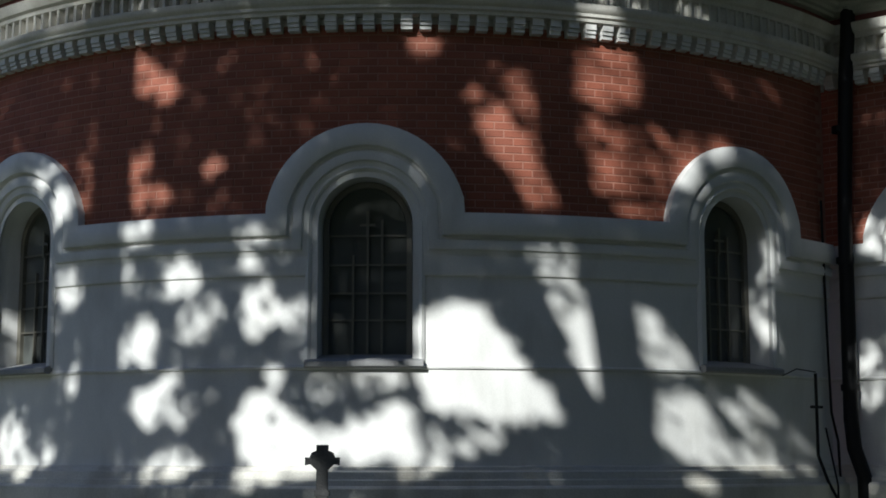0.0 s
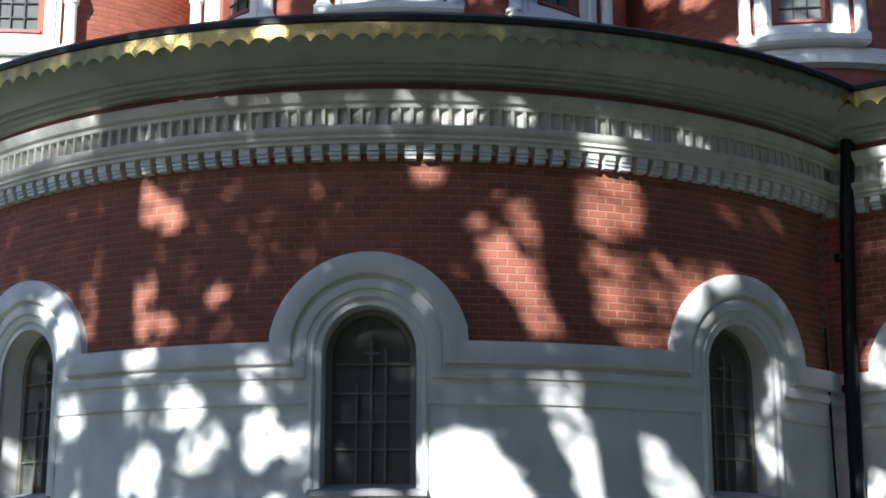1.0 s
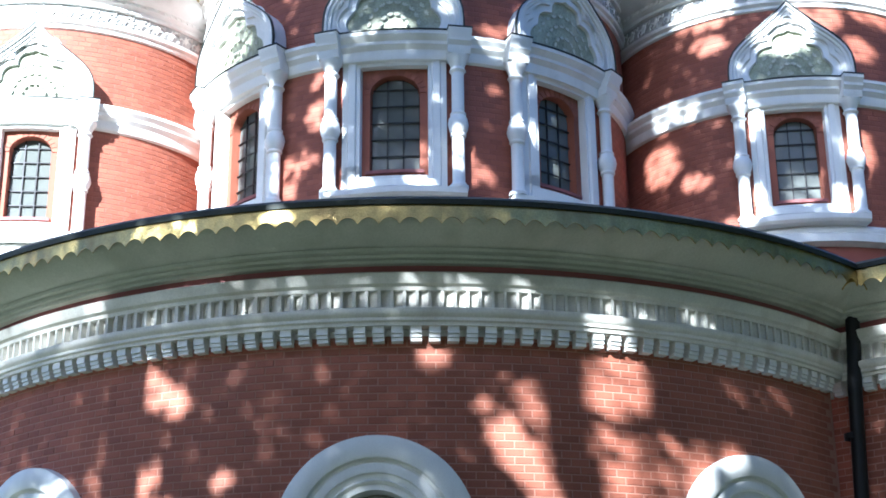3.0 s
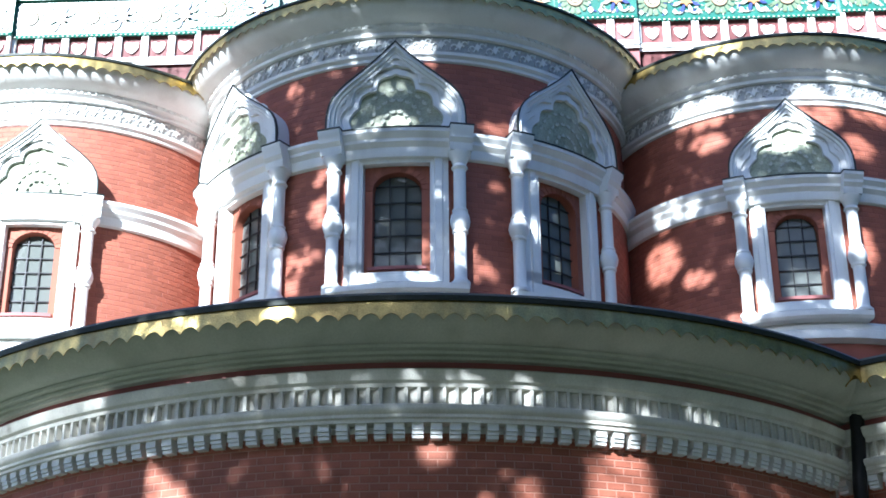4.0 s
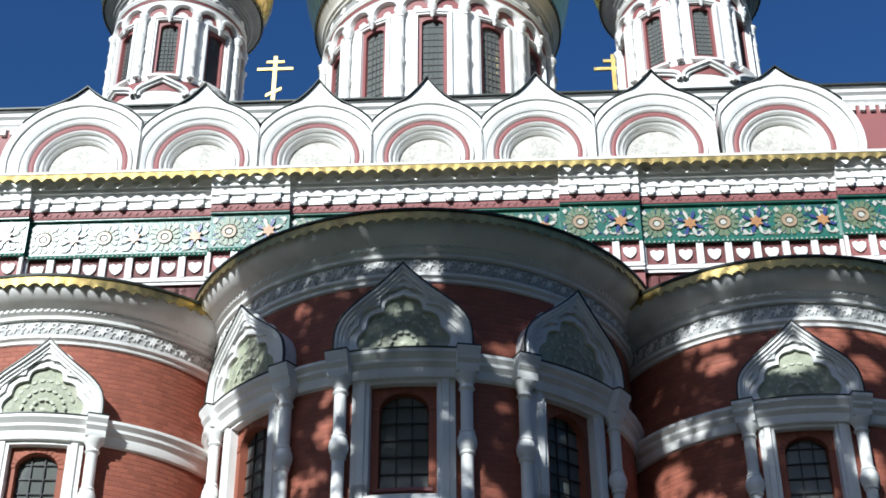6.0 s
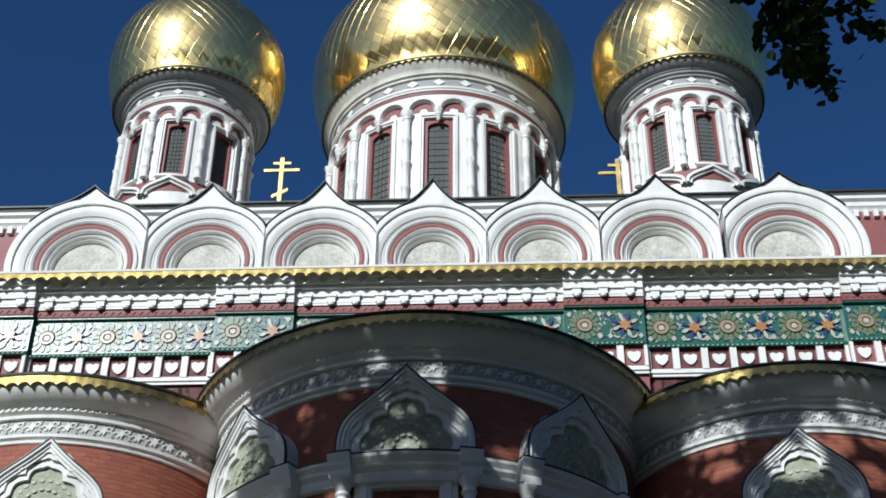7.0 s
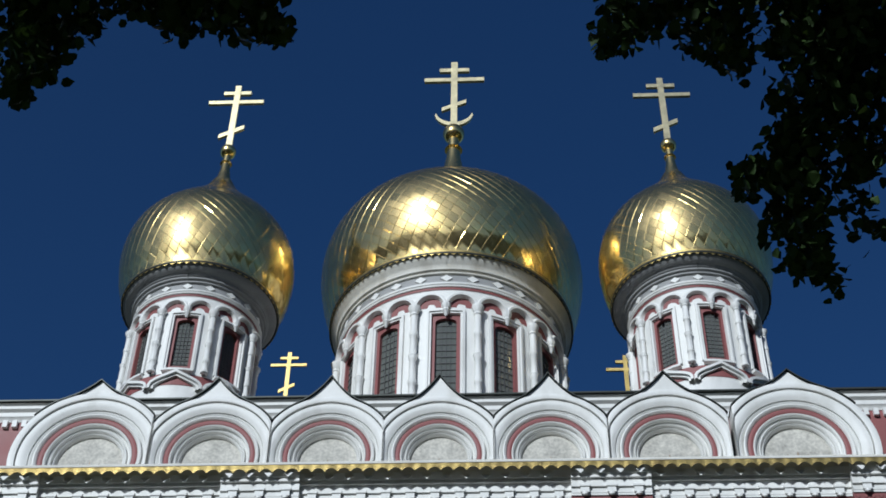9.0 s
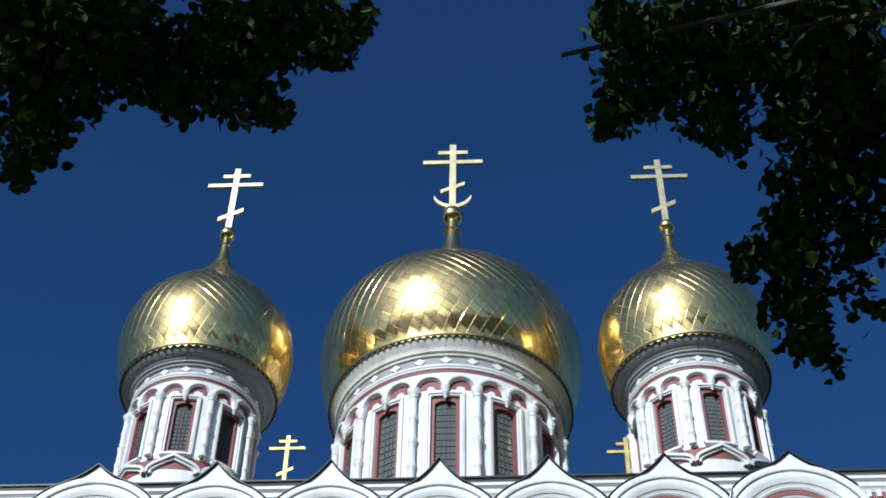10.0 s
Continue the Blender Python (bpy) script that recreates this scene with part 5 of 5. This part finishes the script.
LIT_BRICK = [(-23.8, 6.74, 0.22, 0.20, 0), (-20.4, 6.37, 0.14, 0.18, 0.1), (-28.0, 5.30, 0.26, 0.30, 0.6), (-22.9, 5.35, 0.23, 0.27, 0.5), (-21.3, 4.92, 0.29, 0.16, 0.4), (-27.5, 4.96, 0.29, 0.20, 0.5), (4.6, 6.81, 0.16, 0.16, 0.4), (31.0, 5.11, 0.19, 0.38, 0.1), (34.3, 5.55, 0.28, 0.14, 0.1), (37.8, 6.69, 0.70, 0.28, 0.7), (40.4, 5.79, 0.42, 0.24, 0.75)]
LIT_EAVES = [(-16.2, 8.24, 0.25, 0.09, 0.3), (12.5, 8.16, 0.11, 0.13, 0.3), (12.4, 7.87, 0.15, 0.10, 0.4), (2.8, 7.50, 0.23, 0.16, 0.3), (7.3, 7.48, 0.31, 0.15, 0.15), (13.7, 7.48, 0.33, 0.13, 0.1), (24.5, 7.44, 0.27, 0.14, 0.3), (31.1, 7.45, 0.40, 0.14, 0.25), (-1.7, 7.45, 0.44, 0.10, 0.75), (-25.5, 7.43, 0.20, 0.17, 0.1), (-24.7, 7.13, 0.30, 0.11, 0), (19.9, 7.06, 0.28, 0.13, 0), (-8.4, 7.53, 0.45, 0.12, 0.85)]
LIT_VALANCE = [(-8.3, 8.33, 0.17, 0.11, 0), (-13.8, 8.09, 0.16, 0.07, 0.4), (10.2, 8.26, 0.10, 0.06, 0.4), (-27.0, 8.32, 0.34, 0.11, 0.5), (-18.4, 8.32, 0.46, 0.09, 0.6)]
LIT_MIDDLE = [(-1.9, 14.49, 0.23, 0.16, 0.1), (-7.2, 14.45, 0.16, 0.08, 0.2), (2.7, 16.08, 0.28, 0.15, 0.1), (-10.3, 16.35, 0.16, 0.14, 0.6), (-20.0, 12.98, 0.24, 0.29, 0.2), (-27.7, 11.78, 0.17, 0.31, 0.3), (-33.7, 13.35, 0.19, 0.34, 0.3), (-16.3, 12.60, 0.17, 0.18, 0.1), (-16.5, 13.33, 0.16, 0.27, 0.2), (-9.9, 11.43, 0.22, 0.16, 0.1), (-16.7, 11.62, 0.16, 0.32, 0.2), (-24.8, 12.11, 0.32, 0.20, 0.5), (-8.2, 14.21, 0.21, 0.08, 0.2), (4.0, 11.46, 0.20, 0.09, 0.2), (28.1, 14.25, 0.26, 0.15, 0.1), (20.2, 14.21, 0.36, 0.06, 0.2)]
LIT_MIDDLE_SIDE = [(21.0, 14.69, 0.36, 0.13, 0.2), (27.0, 15.20, 0.19, 0.09, 0.3), (28.2, 12.67, 0.23, 0.19, 0.1), (27.9, 13.69, 0.21, 0.26, 0.3), (20.7, 13.53, 0.15, 0.12, 0.4), (16.8, 11.78, 0.17, 0.15, 0.4), (12.6, 11.96, 0.18, 0.42, 0.4), (21.4, 11.26, 0.24, 0.12, 0.4), (48.8, 12.30, 0.22, 0.21, 0.1), (57.2, 14.29, 0.33, 0.24, 0.4), (55.7, 12.13, 0.27, 0.32, 0.4), (-44.6, 15.50, 0.41, 0.33, 0.4), (-45.1, 14.84, 0.41, 0.33, 0.5), (-29.1, 15.67, 0.20, 0.09, 0.3), (2.1, 12.04, 0.22, 0.40, 0.55), (11.4, 14.77, 0.15, 0.15, 0.3), (-3.3, 15.23, 0.27, 0.11, 0.5)]
LIT_RIGHT = [(-48.5, 12.96, 0.54, 0.40, 0.15), (-35.7, 12.38, 0.24, 0.22, 0.2), (-29.1, 15.17, 0.33, 0.18, 0.2), (-30.2, 15.77, 0.68, 0.27, 0.2), (-6.3, 14.84, 0.57, 0.27, 0.1), (2.5, 15.56, 0.47, 0.44, 0.15), (13.6, 14.85, 0.34, 0.24, 0.2), (15.9, 15.98, 0.60, 0.31, 0.3), (-19.4, 11.58, 0.22, 0.44, 0.15), (-17.8, 13.27, 0.16, 0.32, 0.3), (11.1, 12.71, 0.24, 0.45, 0.2), (5.5, 11.57, 0.29, 0.27, 0.2), (-25.6, 11.31, 0.26, 0.16, 0.2), (-6.6, 12.04, 0.34, 0.42, 0.5), (-38.7, 13.77, 0.37, 0.09, 0.3), (-45.1, 13.73, 0.25, 0.11, 0.3), (-45.9, 16.52, 0.27, 0.12, 0.2), (-22.0, 16.38, 0.39, 0.11, 0.4), (23.1, 15.68, 0.39, 0.25, 0.15)]
LAYERS = 4.2


def inside(px, pz, corners):
    """Depth of points inside an outline, positive inside."""
    hit, far = np.zeros(len(px), bool), np.full(len(px), 1e9)
    for (ax, az), (bx, bz) in zip(corners, corners[1:] + corners[:1]):
        cross = ((az > pz) != (bz > pz)) & (px < (bx - ax) * (pz - az) / (bz - az if bz != az else 1e-9) + ax)
        hit ^= cross
        k = np.clip(((px - ax) * (bx - ax) + (pz - az) * (bz - az)) / ((bx - ax) ** 2 + (bz - az) ** 2 + 1e-12), 0, 1)
        far = np.minimum(far, np.hypot(px - ax - k * (bx - ax), pz - az - k * (bz - az)))
    return np.where(hit, far, -far)


def few(left):
    """The share of leaves that leaves this much shade."""
    return -math.log(max(1e-3, 1 - left)) / LAYERS


def in_view(p):
    """Would the place stand in the open view over the graveyard."""
    d = p - Vector((0, 0, EYE))
    for deg in range(2, 50, 3):
        c, s_ = math.cos(radians(deg)), math.sin(radians(deg))
        f, h = d.y * c + d.z * s_, -d.y * s_ + d.z * c
        if f > 0 and abs(d.x) < 0.37 * f and abs(h) < 0.215 * f:
            return True
    return False


def shading_points(u, v, R, a0, a1, z0, z1, rounds, outlines, per_m2, near, far, edge=0.05, thin=0.6, ripple=0.07):
    n = int(radians(a1 - a0) * R * (z1 - z0) * per_m2)
    th, z = rng.uniform(a0, a1, n), rng.uniform(z0, z1, n)
    s = np.radians(th) * R
    wob = np.array([(noise.noise((a * 3.1, b * 3.1, 11.0)), noise.noise((a * 3.1, b * 3.1, 23.0)), noise.noise((a * 1.7 + 3 * u, b * 1.7, 0.5))) for a, b in zip(s, z)])
    ws, wz = s + ripple * wob[:, 0], z + ripple * wob[:, 1]
    stay = np.ones(n)
    for a, h, hw, hh, left in rounds:
        q = ((ws - radians(a) * R) / (hw + edge)) ** 2 + ((wz - h) / (hh + edge)) ** 2
        stay = np.minimum(stay, few(left) + (1 - few(left)) * np.clip((np.sqrt(q) - 0.85) * 3.3, 0, 1))
    for left, corners in outlines:
        deep = inside(ws, wz, [(radians(a) * R, h) for a, h in corners])
        stay = np.minimum(stay, few(left) + (1 - few(left)) * np.clip((-deep - edge) / 0.08, 0, 1))
    keep = (rng.uniform(0, 1, n) < stay) & (wob[:, 2] < thin)
    at, out = round_wall(u, v, R), []
    for a, h in zip(s[keep], z[keep]):
        p, d = CHURCH @ Vector(at(a, 0, h)), rng.uniform(near, far)
        while in_view(p + SUN_DIR * d):
            d += 1.2
        out.append(p + SUN_DIR * d)
    return out


# unseen leaves set along the sun's rays to cast the dapples on the walls
leaves = shading_points(0, 0, 8.05, -62, 62, 0.5, 4.62, LIT_BASE + LIT_LEFT, OPEN_BASE, 640, 17, 25, 0.02)
leaves += shading_points(0, 0, 8.05, -62, 62, 4.6, 7.05, LIT_BRICK + LIT_LEFT + LIT_EAVES, OPEN_BRICK, 640, 18, 26, 0.04)
DIM = [(g[0], g[1], g[2], g[3], min(0.92, g[4] + 0.15)) for g in LIT_EAVES]
leaves += shading_points(0, 0, 8.2, -27, 62, 7.0, 7.78, DIM, OPEN_BRICK[:1], 640, 14, 19, 0.0)
leaves += shading_points(0, 0, 8.95, -27, 62, 8.15, 9.4, LIT_VALANCE + DIM[:2], [], 640, 14, 19, 0.02)
# thin, far-off unseen leaves added to dim the far end of the eaves
leaves += shading_points(0, 0, 8.2, -62, -27, 7.0, 7.78, [(-45.0, 7.4, 9.0, 5.0, 0.72)], [], 640, 42, 58)
leaves += shading_points(0, 0, 8.95, -62, -27, 8.15, 9.4, [(-45.0, 8.6, 9.0, 5.0, 0.78)], [], 640, 42, 58)
leaves += shading_points(-0.12, 1.8, 4.6, -47, 66, 9.6, 17.55, LIT_MIDDLE + LIT_MIDDLE_SIDE, [], 640, 14, 19, 0.05, 0.7)
leaves += shading_points(7.4, 2.6, 3.8, -60, 50, 9.6, 17.3, LIT_RIGHT, [], 600, 14, 19, 0.06, 0.7)
leaves += shading_points(10.0, -1.2, 5.6, -45, 25, 0.5, 9.9, [(-36, 5.0, 0.25, 0.3, 0.3), (-38, 3, 0.2, 0.5, 0.6)], [], 600, 14, 20)
# more unseen leaves, added to keep the ground and low boughs dark
for _ in range(34000):
    x, y = rng.uniform(-7, 9), rng.uniform(1.5, 18)
    p = Vector((x, y, 0)) + SUN_DIR * rng.uniform(15, 24)
    if noise.noise((x * 0.9, y * 0.9, 7.5)) < (0.9 if y < 17 else 0.4) and not in_view(p):
        leaves.append(p)


def limb(f, a, b, r0, r1, bend=0.5, n=7):
    a, b = Vector(a), Vector(b)
    side = Vector(rng.normal(size=3)) * bend
    pts = [a.lerp(b, i / n) + side * math.sin(math.pi * i / n) for i in range(n + 1)]
    pipe(f, [tuple(p) for p in pts], [r0 + (r1 - r0) * i / n for i in range(n + 1)], 9)
    return pts


def tree(label, foot, top, crown, sizes, limbs, r0=0.38, twig=0.9, thick=0.06):
    base = new("linden_tree")
    base.location = foot
    tagged(base, label, "tree", "lindens in the graveyard")
    off = Vector(foot)
    wood = Form(plain)
    stem = limb(wood, (0, 0, -0.1), Vector(top) - off, r0, 0.12, 0.35, 10)
    wood.part("trunk", BARK, base)
    for a in limbs:
        b = Vector(a) - off
        k = min(range(3, 11), key=lambda i: (stem[i].z - (b.z - 0.45 * (b - stem[i]).xy.length)) ** 2)
        br = Form(plain)
        pts = limb(br, stem[k], b, thick, 0.012, 0.35 * twig, 8)
        for i in (4, 5, 6, 7):
            limb(br, pts[i], pts[i] + Vector(rng.normal(size=3)) * twig, 0.4 * thick, 0.005, 0.1 * twig, 4)
        br.part("limb", BARK, base)
    me = leaf_mesh("crown", [p - off for p in crown], sizes, LEAF)
    ob = new("crown", me)
    ob.parent = base
    tagged(ob, "dense green summer leaves", kind="stuff")
    return base


def some(ps, k):
    return [ps[i] for i in rng.choice(len(ps), k, replace=False)]


def towards_sun(angle, z, far):
    return CHURCH @ Vector(round_wall(0, 0, 8.0)(radians(angle) * 8.0, 0, z)) + SUN_DIR * far


def shade_tree(label, foot, stem, forks, crown, r0, limbs):
    """A leaning trunk that forks; stem and forks: points from the foot up."""
    base = new("linden_tree")
    base.location = foot
    tagged(base, label, "tree", "lindens in the graveyard")
    off = Vector(foot)

    def curve(points):
        pts = [Vector(p) - off for p in points]
        out = []
        for i in range(len(pts) - 1):
            a, b, c, d = pts[max(0, i - 1)], pts[i], pts[i + 1], pts[min(len(pts) - 1, i + 2)]
            for k in range(5):
                t = k / 5
                out.append(0.5 * ((2 * b) + (c - a) * t + (2 * a - 5 * b + 4 * c - d) * t * t + (3 * b - a - 3 * c + d) * t ** 3))
        return [tuple(p) for p in out + [pts[-1]]]
    main = curve(stem)
    pipe(Form(plain), main, [r0 * (1 - 0.3 * i / len(main)) for i in range(len(main))], 12).part("trunk", BARK, base)
    for r1, points in forks:
        c = curve(points)
        pipe(Form(plain), c, [r1 * (1 - 0.6 * i / len(c)) for i in range(len(c))], 10).part("limb", BARK, base)
    for q in limbs:
        k = min(range(len(main) // 2, len(main)), key=lambda i: abs(main[i][2] - (q.z - off.z - 1.5)))
        br = Form(plain)
        pts = limb(br, main[k], q - off, 0.07, 0.012, 0.3, 8)
        for i in (4, 5, 6, 7):
            limb(br, pts[i], pts[i] + Vector(rng.normal(size=3)) * 0.8, 0.025, 0.005, 0.1, 4)
        br.part("limb", BARK, base)
    ob = new("crown", leaf_mesh("crown", [p - off for p in crown], rng.uniform(0.11, 0.19, len(crown)), LEAF))
    ob.parent = base
    tagged(ob, "dense green summer leaves", kind="stuff")


STEM = [towards_sun(a, z, 18.5) for a, z in ((24.5, 1.1), (23.6, 1.9), (22.5, 3.06), (21.0, 4.0), (19.0, 4.8), (17.2, 5.6), (16.8, 6.3), (16.9, 7.3), (16.0, 9.5))]
FORK = [towards_sun(a, z, 18.5) for a, z in ((23.4, 1.3), (18.6, 2.35), (15.3, 2.95), (12.3, 3.65), (8.2, 4.36), (5.2, 4.92))]
f0 = Vector((STEM[0].x + 0.4, STEM[0].y - 0.2, 0))
crown_a = [p for p in leaves if p.x >= -7.5]
crown_b = [p for p in leaves if p.x < -7.5]
shade_tree("tall linden tree whose trunk shadow falls on the apse", f0, [f0, f0.lerp(STEM[0], 0.5) + Vector((0.15, 0, 0))] + STEM, [(0.23, FORK)], crown_a, 0.29, some(crown_a, 3))
shade_tree("very tall unseen linden tree with a dense crown shading the apses", (-12.5, 3.0, 0), [(-12.5, 3.0, 0), (-12.2, 3.1, 7), (-11.6, 3.4, 13), (-11.2, 3.8, 20)], [], crown_b, 0.42, some(crown_b, 4))

# the two trees whose lower boughs hang over the path
BOUGH_RIGHT = [(0.73, 4.01, 7.53, 0.16), (0.91, 4.04, 7.49, 0.19), (0.83, 4.25, 7.35, 0.22), (0.68, 4.4, 7.26, 0.11), (1.14, 4.03, 7.46, 0.27), (1.15, 4.22, 7.32, 0.27), (1.26, 4.4, 7.16, 0.12), (1.53, 3.99, 7.4, 0.3), (1.78, 3.95, 7.35, 0.3), (1.67, 4.25, 7.17, 0.3), (1.87, 4.34, 7.03, 0.3), (1.65, 4.52, 6.96, 0.24), (1.55, 4.74, 6.8, 0.2), (1.36, 4.84, 6.75, 0.12), (1.57, 4.93, 6.61, 0.16), (1.62, 5.07, 6.45, 0.14), (1.87, 4.65, 6.77, 0.16)]
BOUGH_RIGHT_THIN = [(1.8, 4.82, 6.64, 0.16), (1.89, 4.93, 6.49, 0.12), (1.72, 5.13, 6.35, 0.1), (1.49, 5.02, 6.54, 0.11)]
BOUGH_LEFT = [(-2.01, 3.79, 7.13, 0.29), (-1.72, 3.81, 7.21, 0.29), (-1.85, 4.0, 7.04, 0.24), (-1.51, 3.93, 7.2, 0.26), (-1.31, 4.08, 7.14, 0.2), (-1.07, 3.91, 7.31, 0.26), (-1.05, 4.15, 7.14, 0.16), (-0.89, 4.22, 7.11, 0.09), (-0.81, 3.91, 7.35, 0.24), (-0.63, 3.96, 7.34, 0.16), (-0.49, 3.89, 7.4, 0.08), (-1.98, 4.14, 6.88, 0.18), (-2.06, 4.27, 6.75, 0.1)]


def bough(blobs, per):
    out = []
    for x, y, z, r in blobs:
        m = int(per * (r / 0.2) ** 2)
        d = rng.normal(size=(m, 3))
        d *= (rng.uniform(0.1, 1.0, m) ** 0.5 * np.where(rng.uniform(0, 1, m) < 0.14, rng.uniform(1.0, 1.4, m), 0.97) / np.linalg.norm(d, axis=1))[:, None] * r
        away = Vector((x, y, z - EYE)).normalized()
        for q in d:
            out.append(Vector((x, y, z)) + Vector(q) + away * rng.uniform(-0.35, 0.5))
    return out


def blocks_beam(p):
    q = p - SUN_DIR * ((p.y - 18.5) / SUN_DIR.y)
    return -7.5 < q.x < 7.5 and 0.5 < q.z < 9


def overhead(blob_centre, spread, count):
    """The crown above the boughs, out of view."""
    out = []
    while len(out) < count:
        p = Vector(blob_centre) + Vector(rng.normal(size=3) * spread)
        if not in_view(p) and not blocks_beam(p) and p.z > 5:
            out.append(p)
    return out


right = bough(BOUGH_RIGHT, 330) + bough(BOUGH_RIGHT_THIN, 110)
left = bough(BOUGH_LEFT, 330)
over_r, over_l = overhead((4.5, 1.5, 10.0), (1.6, 1.8, 1.6), 2500), overhead((-4.5, 0.5, 10.5), (1.6, 1.8, 1.6), 2500)
tree("linden tree with low hanging boughs, dark in the shade", (6.5, 0.5, 0), (5.0, 1.5, 11.5), right + over_r, np.r_[rng.uniform(0.045, 0.075, len(right)), rng.uniform(0.09, 0.14, len(over_r))], [(1.7, 4.2, 7.2), (1.0, 4.1, 7.45), (1.6, 4.8, 6.75), (0.46, 4.12, 7.42), (5, 3, 10), (4, 0, 11)], 0.3, 0.16, 0.03)
tree("linden tree with a leafy bough against the sky", (-6.5, -1.0, 0), (-5.0, 0.5, 12.0), left + over_l, np.r_[rng.uniform(0.05, 0.08, len(left)), rng.uniform(0.09, 0.14, len(over_l))], [(-1.9, 3.9, 7.1), (-1.2, 4.0, 7.2), (-0.7, 3.95, 7.35), (-4, 2, 10), (-5, -1, 11)], 0.3, 0.16, 0.03)

# three broad lindens out of view, added to close off the sky on that side
for foot, high, rad_ in (((10.5, 1.0, 0), 19.0, 5.0), ((14.5, 11.0, 0), 21.0, 4.6), ((18.5, 20.0, 0), 23.0, 5.0)):
    n_ = 7000
    q = rng.normal(size=(n_, 3))
    q /= np.linalg.norm(q, axis=1)[:, None]
    q *= (rng.uniform(0.45, 1.0, n_) * (1 + 0.25 * np.sin(5 * q[:, 0] + 3 * q[:, 2])))[:, None]
    crown = [p for p in (Vector((foot[0] + rad_ * a, foot[1] + rad_ * b, high * 0.58 + high * 0.40 * c)) for a, b, c in q) if not in_view(p) and not blocks_beam(p)]
    tree("unseen broad linden tree added to close off the sky", foot, (foot[0] + 0.4, foot[1], high * 0.8), crown, rng.uniform(0.3, 0.55, len(crown)), some(crown, 8), 0.4)

# ---- wooded hillside behind the viewer and round the churchyard ----
hv, hf, NA = [], [], 150
RINGS = ((58, -0.2), (64, 9), (72, 15), (90, 24), (112, 36), (135, 48), (160, 57), (200, 62), (260, 60))
for i in range(NA + 1):
    a = radians(148 + 244 * i / NA)
    end = min(1.0, min(i, NA - i) / 22)
    for d, h in RINGS:
        lump = noise.noise((math.cos(a) * d * 0.12, math.sin(a) * d * 0.12, 2.0)) * 5 + noise.noise((math.cos(a) * d * 0.5, math.sin(a) * d * 0.5, 4.0)) * 2.5
        hv.append((d * math.cos(a), d * math.sin(a), h if h < 0 else max(0.3, h * (0.3 + 0.7 * end) + lump)))
m = len(RINGS)
hf = [(i * m + j, (i + 1) * m + j, (i + 1) * m + j + 1, i * m + j + 1) for i in range(NA) for j in range(m - 1)]
hm = bpy.data.meshes.new("backdrop_hill")
hm.from_pydata(hv, [], hf)
hm.materials.append(WOODS)
tagged(new("backdrop_hill", hm), "dark wooded hillside beyond the churchyard", "hill", kind="structure")
pts = []
for i in range(9000):
    k, j, f = int(rng.integers(NA)), int(rng.integers(1, 7)), rng.uniform(0, 1)
    a, b = Vector(hv[k * m + j]), Vector(hv[(k + 1) * m + j + 1])
    pts.append(a.lerp(b, f) + Vector((0, 0, rng.uniform(-0.5, 3.5))))
wm = leaf_mesh("woods", pts, rng.uniform(1.8, 3.6, len(pts)), WOODS, 0)
tagged(new("woods", wm), "dark green woods on the hillside", "woods", kind="stuff")
